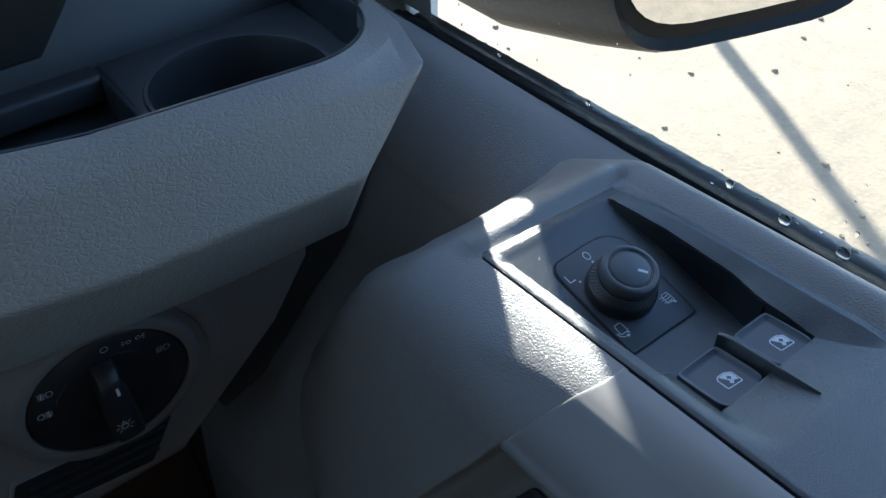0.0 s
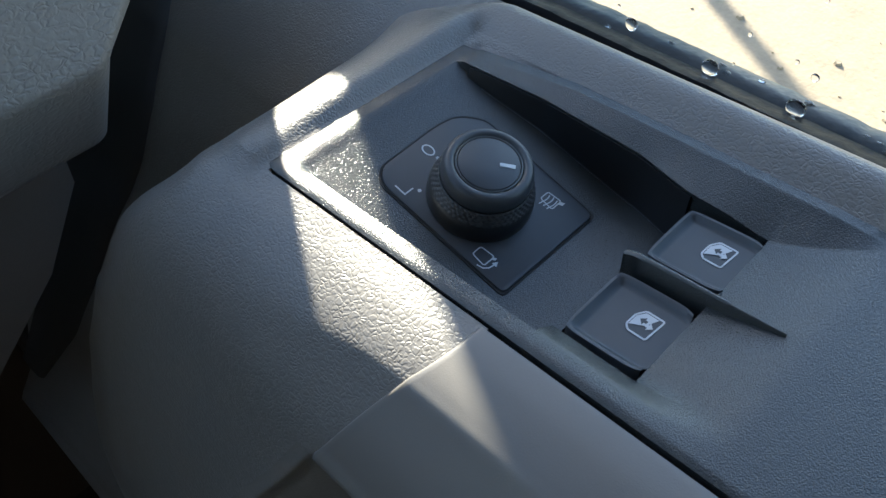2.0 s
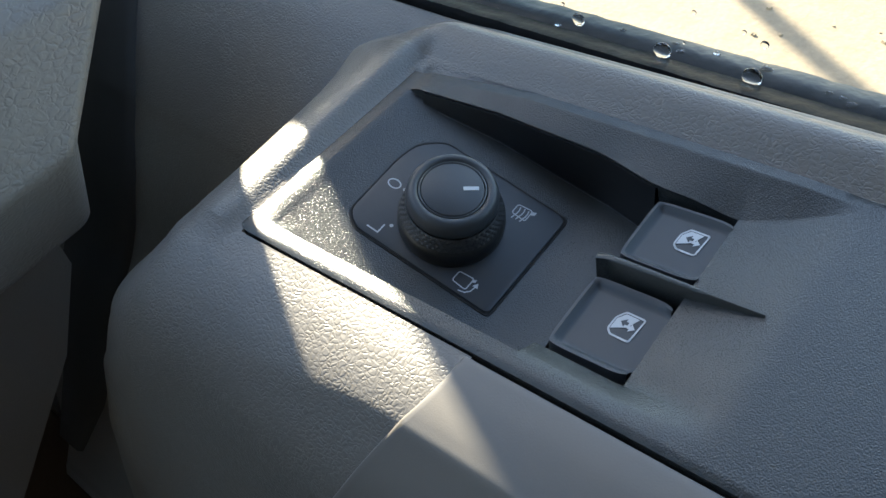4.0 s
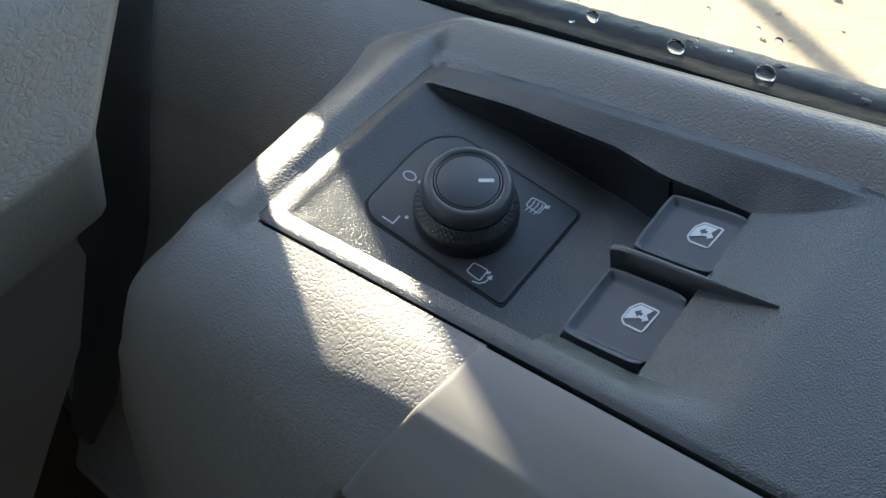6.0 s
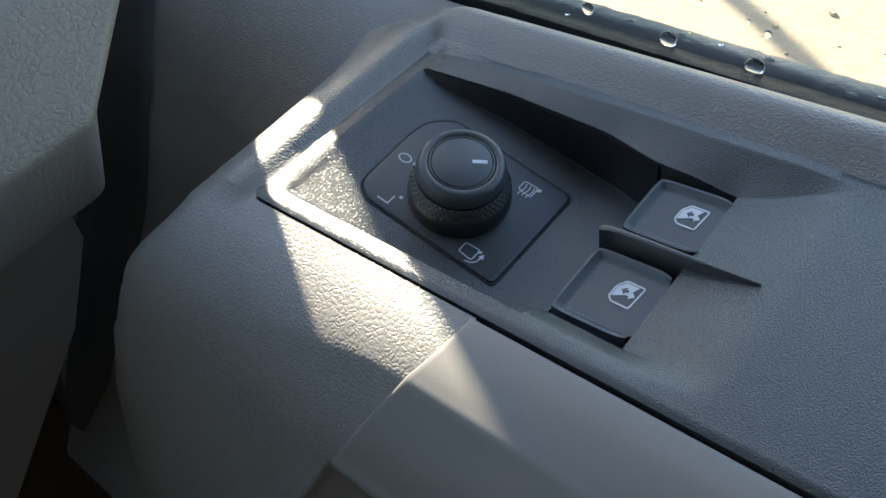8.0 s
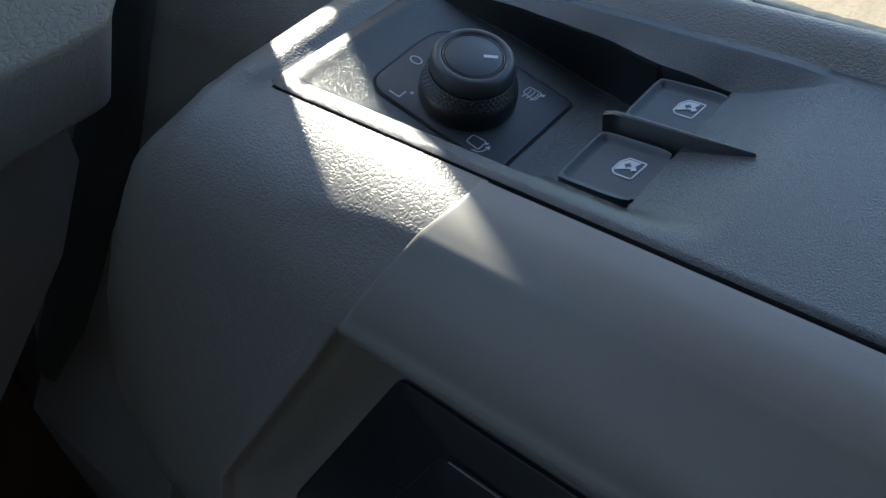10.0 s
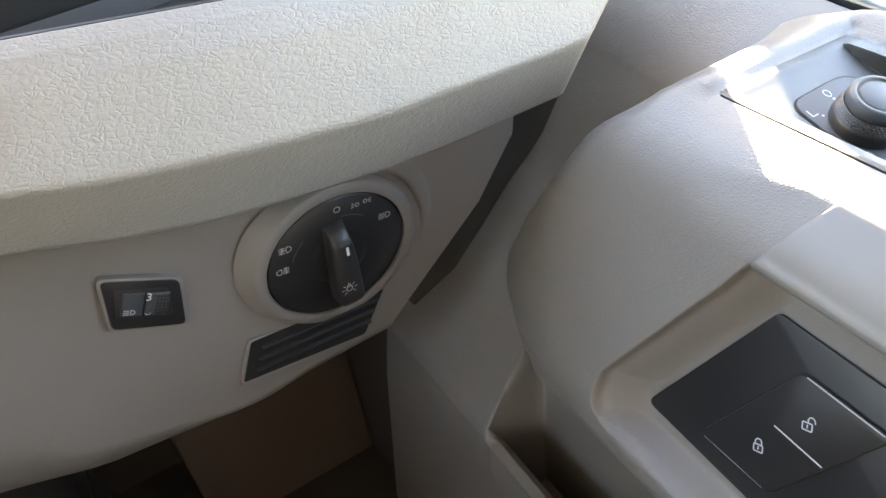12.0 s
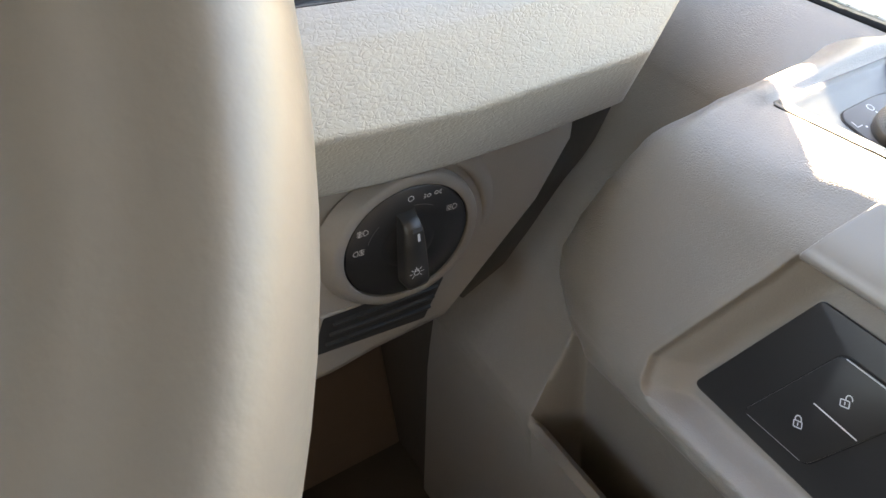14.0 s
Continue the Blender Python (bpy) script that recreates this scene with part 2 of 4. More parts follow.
def basis(o, x, z):
    """A frame at o with local x and normal z given as directions."""
    z = Vector(z).normalized()
    x = (Vector(x) - z * Vector(x).dot(z)).normalized()
    y = z.cross(x)
    return Matrix(((x.x, y.x, z.x, o[0]), (x.y, y.y, z.y, o[1]), (x.z, y.z, z.z, o[2]), (0, 0, 0, 1)))


def tube(name, pts, r, mat, parent=None, label="", n=12):
    rows = []
    for i, p in enumerate(pts):
        p = Vector(p)
        d = (Vector(pts[min(i + 1, len(pts) - 1)]) - Vector(pts[max(i - 1, 0)])).normalized()
        f = basis(p, (0.3, 0.5, 0.8) if abs(d.x) > 0.8 else (1, 0.1, 0.05), d)
        rows.append([f @ Vector((r * math.cos(2 * math.pi * k / n), r * math.sin(2 * math.pi * k / n), 0)) for k in range(n)])
    return grid(name, rows, mat, parent, label, closed=True)

# ---- ground and distance ----
def build_ground():
    n, rows = 60, []
    for i in range(n + 1):
        y = -1 + (i / n) ** 1 * 6 if i < n else 400
        rows.append([])
        for j in range(n + 1):
            x = 0.2 + j / n * 6 if j < n else 400
            rows[-1].append((x, y, 0.012 * noise.noise(Vector((x * 3, y * 3, 0)))))
    rows = [[(-400 if k == 0 else r[0], p[1], p[2]) if k == 0 else p for k, p in enumerate(r)] for r in rows]
    rows.insert(0, [(p[0], -400, 0) for p in rows[0]])
    tagged(grid("ground", rows, GROUND), "pale dusty concrete ground in bright sun", "ground", kind="structure")


build_ground()


def build_stones():
    rnd = random.Random(8)
    verts, faces = [], []
    for _ in range(90):
        x, y, r = rnd.uniform(1.0, 3.4), rnd.uniform(0.1, 2.4), rnd.uniform(0.004, 0.016)
        n = len(verts)
        z = 0.012 * noise.noise(Vector((x * 3, y * 3, 0)))
        for k in range(6):
            a = math.pi * k / 3 + rnd.uniform(-0.3, 0.3)
            verts.append((x + r * math.cos(a), y + r * math.sin(a), z - 0.004))
        for k in range(6):
            a = math.pi * k / 3 + rnd.uniform(-0.3, 0.3)
            verts.append((x + 0.6 * r * math.cos(a), y + 0.6 * r * math.sin(a), z + r * rnd.uniform(0.4, 0.7)))
        faces += [(n + k, n + (k + 1) % 6, n + 6 + (k + 1) % 6, n + 6 + k) for k in range(6)] + [tuple(range(n + 6, n + 12))]
    tagged(link("stones", verts, faces, GROUND, smooth=False), "small pale stones strewn over the concrete", "stones", kind="stuff")


build_stones()
# Pole out of view, added to cast the shadow line on the ground.
pole = thing("shadow_pole", "tall slim unseen pole added to cast a shadow line on the concrete", "pole")
lathe("shaft", [(0.040, 0.0), (0.034, 0.3), (0.030, 3.0), (0.026, 4.5), (0.0, 4.52)], pose(3.963, 4.0, 0), HOUSING, pole, n=20)

# ---- cabin shell ----
def slab(name, a, b, mat, label, cat):
    c = [(p + q) / 2 for p, q in zip(a, b)]
    return tagged(rbox(name, [abs(q - p) for p, q in zip(a, b)], pose(*c), 0.004, mat), label, cat, kind="structure")


slab("floor", (-1.5, -1.6, 0.50), (0.30, 1.0, 0.53), CARPET, "dark brown carpeted footwell floor", "floor")
slab("ceiling", (-1.5, -1.6, 1.98), (0.36, 0.35, 2.02), HEADLINER, "pale fabric roof lining", "ceiling")
slab("wall_back", (-1.5, -1.64, 0.5), (0.36, -1.60, 2.02), CABIN, "plain rear wall of the cabin", "wall")
# Unseen left side; sill height and opening are set by the light let in.
slab("wall_left_low", (-1.54, -1.6, 0.5), (-1.5, 1.0, 1.42), CABIN, "plain lower side wall of the cabin", "wall")
slab("wall_left_post", (-1.54, -1.6, 1.27), (-1.5, -0.25, 2.02), CABIN, "plain upper side wall of the cabin", "wall")
# Two unseen walls added only to cut the light reaching the footwell.
slab("wall_light_block_rear", (-1.5, -0.49, 0.5), (0.10, -0.45, 1.30), CABIN, "plain unseen low wall added to block light from behind", "wall")
slab("wall_light_block_left", (-0.79, -0.10, 0.5), (-0.75, 1.0, 1.22), CABIN, "plain unseen wall added to keep light out of the footwell", "wall")
slab("wall_right_rear", (0.33, -1.6, 1.24), (0.37, -0.62, 2.02), HEADLINER, "plain pillar wall behind the door", "wall")
slab("wall_right_low", (0.335, -1.6, 0.45), (0.37, 1.1, 1.195), PAINT, "painted outer skin of the cab side", "wall")
# Added out of view to close a gap where sun reached the kick wall.
slab("wall_sun_block", (0.318, 0.45, 1.19), (0.347, 1.05, 1.266), PAINT, "unseen painted slab below the front pillar, added to stop sun leaking in", "wall")
slab("wall_bulkhead", (-1.5, 1.0, 0.5), (0.36, 1.04, 1.30), KICK, "dark front bulkhead below the windscreen", "wall")
slab("windscreen_header", (-1.5, 0.33, 1.90), (0.36, 0.45, 2.02), HEADLINER, "roof edge above the windscreen", "trim")


def build_pillar():
    """Front pillar with the panel ahead of it; its chamfered rear edge bounds the side window."""
    pts = [(0.3145, 0.417), (0.350, 0.490), (0.350, 1.05), (0.3145, 1.05)]
    ob = prism("pillar", pts, 1.262, 2.0, Matrix.Identity(4), HEADLINER)
    return tagged(ob, "beige front roof pillar beside the window", "pillar", kind="structure")


build_pillar()

# ---- driver's door ----
door = thing("car_door", "grey-beige grained van door with armrest and black switch panel", "car door")
P1 = [(0.3010, 1.254), (0.2985, 1.2650), (0.2935, 1.2680), (0.2800, 1.2796), (0.2660, 1.2738),
      (0.180, 1.2730), (0.170, 1.2719), (0.1610, 1.2687), (0.1555, 1.2635), (0.1395, 1.2420),
      (0.1290, 1.214), (0.116, 1.180), (0.104, 1.148), (0.0962, 1.124), (0.0990, 1.1045),
      (0.134, 1.097), (0.138, 1.050), (0.136, 0.900), (0.104, 0.890), (0.101, 0.979), (0.096, 0.983), (0.089, 0.980), (0.086, 0.60)]
P0 = [(0.3010, 1.254), (0.2985, 1.2640), (0.294, 1.2630), (0.286, 1.2585), (0.275, 1.2505),
      (0.240, 1.2240), (0.230, 1.2135), (0.220, 1.2015), (0.210, 1.1875), (0.200, 1.170),
      (0.188, 1.149), (0.175, 1.132), (0.163, 1.112), (0.152, 1.093), (0.140, 1.075),
      (0.126, 1.052), (0.112, 1.025), (0.100, 1.003), (0.096, 0.995), (0.093, 0.990), (0.091, 0.985), (0.089, 0.980), (0.086, 0.60)]
P1_NOSE = [(0.180, 1.2730), (0.1685, 1.2698), (0.1570, 1.2635), (0.1475, 1.2545), (0.1395, 1.2410), (0.1290, 1.2140)]
SEAM = [(1.148, 0.192), (1.241, 0.1412), (1.2565, 0.1325), (1.268, 0.1255), (1.2735, 0.1200), (1.280, 0.118)]


def seam_y(s):
    u = clamp((s - 12.45) / 0.5, 0, 0.98)
    return table(SEAM, (curve(P1[5:], s - 5) if s > 5 else curve(P1, s)).y) - 0.008 * (1 - math.sqrt(1 - u * u))


def door_point(y, s):
    """The inner skin of the door at the length y and the running number s from window to floor."""
    if s < 14:
        a, b = curve(P1[5:], s - 5) if s > 5 else curve(P1[:5], min(s, 4.0)), curve(P0, s)
    else:
        i = min(int(s), len(P1) - 2)
        a, b = Vector(P1[i]).lerp(Vector(P1[i + 1]), s - i), Vector(P0[i]).lerp(Vector(P0[i + 1]), s - i)
    if 5 < s < 10:
        soft = curve(P1_NOSE, s - 5)
        a = a.lerp(soft, sm((y - 0.125) / 0.075))
    if 4 <= s <= 5:
        a = Vector(P1[4]).lerp(Vector(P1[5]), s - 4)
    front = table([(1, 0.222), (2, 0.225), (3, 0.233), (3.5, 0.2425), (4.0, 0.2515), (4.3, 0.2525), (4.6, 0.2565), (5.1, 0.261), (5.7, 0.265), (6.4, 0.269), (7, 0.2735), (7.5, 0.2775), (8, 0.2815), (9, 0.289), (10, 0.302), (11, 0.316), (12, 0.325), (12.5, 0.320), (13, 0.308), (13.5, 0.295), (14, 0.286)], s)
    t = clamp((front - y) / table([(2, 0.030), (3, 0.034), (3.5, 0.039), (4.0, 0.045), (6.0, 0.045), (8, 0.053), (9, 0.058), (10, 0.060), (11, 0.076), (12, 0.100), (13, 0.092), (13.5, 0.075), (14, 0.050)], s))
    k = lerp(sm(t), math.sqrt(1 - (1 - t) ** 2), 0.6 * sm((s - 2) / 2) + 0.4 * sm((s - 6.0) / 3.0))
    low = sm((s - 14.0) / 1.0)
    k = lerp(k, sm((lerp(0.270, 0.297, low) - y) / lerp(0.034, 0.010, low)), sm((s - 13.3) / 0.9))
    p = b.lerp(a, k)
    x, z = p.x, p.y + 0.05 * clamp(0.205 - y, 0, 0.2) * k * (1 - sm((s - 8.5) / 1.5))
    if 3 < s < 8:
        z += table([(3.0, 0.0), (3.25, 0.0003), (3.5, 0.0013), (3.75, 0.0032), (4.0, 0.0050), (4.7, 0.0032), (5.0, 0.0020), (5.6, 0.0)], s) * sm((y - front_y(x) + 0.0005) / 0.0075) * k
    if 9.1 < s < 13.2:
        d = seam_y(s) - y
        depth = 0.0050 * sm(d / 0.0042) + 0.0140 * sm((d - 0.001) / 0.026)
        x += depth * sm((s - 9.12) / 0.12) * (1 - sm((s - 12.75) / 0.35))
    return Vector((x, y, z))


def door_normal(y, s):
    e = 0.0008
    u = door_point(y + e, s) - door_point(y - e, s)
    v = door_point(y, s + 0.02) - door_point(y, s - 0.02)
    n = u.cross(v).normalized()
    return n if n.x < 0 or n.z > 0.2 else -n


BEZ_Y0 = 0.008


def front_y(x):
    return 0.2055 - 0.045 * clamp(x - 0.182, 0, 1)


def outer_x(y):
    """The window-side edge of the switch panel, drawn in towards its front."""
    return 0.2668 - 0.0058 * clamp((y - 0.160) / 0.044)


def build_door_skin():
    ys = [0.62 - 0.02 * i for i in range(13)] + [0.37 - 0.0016 * i for i in range(1, 232)] + [-0.01 - 0.03 * i for i in range(20)]
    ss = [k / 8 for k in range(22 * 8 + 1)]
    ss = sorted(set(ss + [5.03, 5.12, 9.15, 9.2, 9.3, 12.8, 12.95, 13.05, 13.9, 14.1, 14.2, 16.95, 17.05, 17.95, 18.05]))
    ends = [table([(0.55, 0.540), (0.90, 0.465), (1.01, 0.430), (1.08, 0.452), (1.15, 0.46), (1.19, 0.62)], door_point(0.45, s).z) for s in ss]
    rows = [[door_point(min(y, end), s) for s, end in zip(ss, ends)] for y in ys]

    def hole(i, j):
        if 5 <= ss[j] < (5.12 if ys[i] < 0.1183 else 5.03) and ys[i] < 0.2035:
            return True
        if 9.2 <= ss[j] < 12.95 and ys[i + 1] < max(seam_y(ss[j]), seam_y(ss[j + 1])):
            return True
        return 4 <= ss[j] < 5 and BEZ_Y0 + 0.003 < ys[i + 1] and ys[i] < front_y(lerp(0.266, 0.18, ss[j] - 4)) - 0.0014

    return grid("door_skin", rows, LEATHER, door, "grained grey-beige door trim with a rounded nose", skip=hole)


build_door_skin()


def build_pad():
    """Smooth armrest pad behind the seam, proud of the skin, with a rolled front edge and an overhanging lower lip."""
    rows = []
    vs = [0, 0.0002, 0.0005, 0.0010, 0.0022, 0.004, 0.008] + [0.016 + 0.012 * k for k in range(40)]
    steps = [(5.065, -0.005), (5.08, -0.0014), (5.105, -0.0002), (5.14, 0.0004)] + [(lerp(5.26, 9.0, k / 40), 0.0005) for k in range(41)]
    steps += [(9.06, 0.0012), (9.10, 0.0012), (9.14, 0.0008), (9.17, -0.0004), (9.18, -0.0025), (9.18, -0.006)]
    for v in vs:
        row = []
        for s, h in steps:
            y = seam_y(min(s, 9.1)) - 0.0013 - v
            edge = math.sqrt(clamp(1 - (1 - clamp(v / 0.0010)) ** 2))
            row.append(door_point(y, min(s, 9.1)) + door_normal(y, min(s, 9.0)) * (min(h, 0.0013 * edge - 0.0008) if s < 9.05 else h * edge) + Vector((0, 0, -0.0035 * clamp((s - 9.06) / 0.12))))
        rows.append(row)
    grid("armrest_pad", rows, PAD, door, "smooth grey armrest pad behind a cut seam")
    rows = [[(x, y, 1.2700 + 0.05 * clamp(0.205 - y, 0, 0.2)) for x in (0.1745, 0.1835)] for y in (0.2035, 0.119, 0.06, 0.005, -0.20)]
    grid("edge_gap", rows, GAP, door)


build_pad()


def build_recess():
    rows = []
    vs = [-0.0048, -0.0030, -0.0012, 0.0, 0.0005, 0.0010, 0.0015, 0.0020, 0.0026] + [0.0034 + 0.0016 * k for k in range(16)] + [0.03 + 0.014 * k for k in range(30)]
    for v in vs:
        row = []
        for k in range(60):
            s = lerp(9.13, 12.95, k / 59)
            y = seam_y(s) - v
            p = door_point(y, s)
            row.append(p + Vector((-0.0002, 0, 0.0001)))
        rows.append(row)
    return grid("grab_recess", rows, SMOOTH, door, "smooth beige recess round the lock plate")


build_recess()


def build_gap_shade():
    """Dark strip that paints the shade in the gap between dash and door."""
    rows = []
    for k in range(61):
        s = lerp(3.4, 16.5, k / 60)
        z = door_point(0.40, s).z
        y0 = table([(0.98, 0.447), (1.06, 0.398), (1.12, 0.384), (1.165, 0.373), (1.19, 0.372), (1.22, 0.380), (1.25, 0.405)], z)
        w = table([(1.0, 0.006), (1.06, 0.030), (1.12, 0.045)], z)
        row = []
        for u, h in ((0, -0.001), (0.02, 0.0015), (0.1, 0.003), (0.5, 0.0035), (0.9, 0.003), (1, -0.001)):
            p = door_point(y0 - 0.013 + (w + 0.013) * u, s)
            row.append(p + Vector((-0.75, 0, 0.6)) * h)
        rows.append(row)
    return grid("gap_shade_strip", rows, GAPSHADE, door, "dark strip painting the shade between dash and door")


build_gap_shade()

# Unseen black box added inside the door to stop light leaking through.
rbox("door_light_block", (0.10, 0.36, 0.30), pose(0.246, -0.02, 1.085), 0.002, GAP, door)

# switch panel --------------------------------------------------------------


def top_z(y):
    return 1.2742 + 0.05 * clamp(0.205 - y, 0, 0.2)


def floor_z(y):
    """The ramp on which the mirror control sits."""
    return 1.2741 - 0.240 * clamp(0.2005 - y, 0, 0.072)


def right_wall(y):
    if y < 0.104:
        return table([(0.060, 0.2600), (0.064, 0.2578), (0.074, 0.2528), (0.0845, 0.2496), (0.104, 0.2502)], y)
    return lerp(0.2545 - 0.0030 * clamp((y - 0.165) / 0.030), 0.2502, sm((0.130 - y) / 0.026))


def rim_drop(y):
    """How far the inner edge of the window-side rim lies below its top."""
    low = 0.0052 * clamp((y - 0.0605) / 0.024) + 0.0010 * clamp((y - 0.060) / 0.014)
    return lerp(low, 0.0046 * clamp((0.192 - y) / 0.070), sm((y - 0.0845) / 0.014))


BTN_Y0, BTN_Y1 = 0.0840, 0.1085


def build_bezel():
    """Black switch panel: raised rim, sloping floor and two button wells, as one sheet on lines along its edges."""
    us = [-0.0006, -0.0004, 0.0010, 0.002, 0.0055, 0.0068, 0.0080]  # from the inner edge
    ys = [0.2062, 0.2055, 0.2048, 0.2036, 0.2010, 0.1995] + [0.197 - 0.003 * k for k in range(30)] + [BTN_Y1, BTN_Y1 - 0.0004]
    ys += [0.104, 0.098, 0.092, 0.088, BTN_Y0 + 0.0004, BTN_Y0] + [0.080 - 0.0025 * k for k in range(10)] + [0.05, 0.035, 0.02, 0.0105, 0.0085, 0.0078]
    ys = sorted(set(ys), reverse=True)
    rows = []
    for y in ys:
        row = []
        wall = right_wall(y)
        xs = [0.181 + u for u in us] + [0.1905, 0.1928] + [lerp(0.1931, wall - 0.0008, k / 18) for k in range(19)] + [wall, wall + 0.0004, *[lerp(wall, outer_x(y) - min(0.0045, 0.6 * (outer_x(y) - wall)), q) for q in (0.3, 0.6, 0.94, 1.0)], outer_x(y) - min(0.0042, 0.5 * (outer_x(y) - wall)), outer_x(y) - 0.0011, outer_x(y) - 0.0006, outer_x(y)]
        turn = clamp(y - 0.2020, 0, 0.0042)
        for x in xs:
            round_x = (0.0045 - math.sqrt(max(0.0, 0.0045 ** 2 - turn ** 2))) * (1 - clamp((x - 0.181) / 0.012))
            yy = y - 0.045 * clamp(x - 0.182, 0, 1) * sm((y - 0.115) / 0.08)
            zt = top_z(y)
            z = zt
            fade = clamp((y - 0.0605) / 0.024)
            inner = 0.1878 <= x <= wall + 0.0001
            if inner:
                if y >= BTN_Y1:
                    z = min(zt, floor_z(lerp(yy, y, sm((y - 0.184) / 0.013))))
                elif y > BTN_Y0 and 0.19295 < x:
                    z = zt - 0.030
                else:
                    z = zt - 0.0052 * fade * clamp((x - 0.1862) / 0.0070)
            elif x < 0.1878 and x > 0.1864:
                z = zt - 0.0005 * fade
            elif x > wall + 0.0001:
                ridge = outer_x(y) - min(0.0045, 0.6 * (outer_x(y) - wall))
                z = zt + 0.0010 * clamp((y - 0.060) / 0.014) - rim_drop(y) * clamp((ridge - x) / (ridge - wall)) - 0.0002 * clamp((x - ridge) / 0.0045)
            if y > 0.1990:
                z = zt
            if x <= 0.1805 or x >= outer_x(y) - 0.0004 or y > 0.2056 or y < 0.0082:
                z = zt - 0.006
            elif x <= 0.1807 or x >= outer_x(y) - 0.0010 or y > 0.2050 or y < 0.0088:
                z = zt - 0.0007
            row.append((x + round_x, yy, z))
        rows.append(row)
    return grid("switch_panel", rows, BEZEL, door, "fine-grained black plastic switch panel with raised rim")


build_bezel()


def build_trim_fillet():
    """Grained wedge between the drawn-in front of the switch panel and the door's rolled edge."""
    rows = []
    for k in range(41):
        y = lerp(0.1585, 0.2064, k / 40)
        row = []
        for u in (0.0, 0.03, 0.08, 0.2, 0.4, 0.6, 0.8, 1.0):
            x = lerp(outer_x(y) - 0.0003, 0.2690, u)
            yy = y - 0.045 * clamp(x - 0.182, 0, 1) * sm((y - 0.115) / 0.08)
            high = door_point(yy, 3.82).z + 0.0003
            low = top_z(y) - 0.0018
            z = low + (high - low) * sm(u)
            skin = door_point(yy, 4 + clamp((0.266 - x) / 0.086)).z + 0.0003
            row.append((x, yy, lerp(z, max(z, skin), sm((y - 0.2005) / 0.0030))))
        rows.append(row)
    return grid("trim_fillet", rows, LEATHER, door, "grained trim beside the switch panel")


build_trim_fillet()


def build_side_insert():
    rows = []
    for k in range(31):
        y = lerp(0.1935, 0.1075, k / 30)
        yy = y - 0.045 * clamp(right_wall(y) - 0.182, 0, 1) * sm((y - 0.115) / 0.08)
        x, lo, hi = right_wall(y), floor_z(lerp(yy, y, sm((y - 0.184) / 0.013))), top_z(y) + 0.0006 - rim_drop(y)
        hi = max(hi, lo + 0.0002)
        rows.append([(x - 0.0016, yy, lo - 0.001), (x - 0.0010, yy, lerp(lo, hi, 0.5)), (x - 0.0004, yy, hi), (x + 0.0012, yy, hi - 0.0008)])
    insert = grid("side_insert", rows, PLATE, door, "smooth black insert beside the mirror knob")
    # Paler line painted along the foot, where the edge catches light.
    tube("lit_edge", [Vector(r[0]) + Vector((-0.0002, 0, 0.0011)) for r in rows[2:]], 0.00022, BUTTON, insert, "thin paler line painted as the lit lower edge", n=6)


build_side_insert()
SLOPE = math.atan(0.240)


def on_floor(x, y, lift=0.0):
    """A frame on the sloping floor: x across, y up the ramp towards the front."""
    return Matrix.Translation((x, y, floor_z(y) + lift)) @ pose(0, 0, 0, math.degrees(SLOPE))


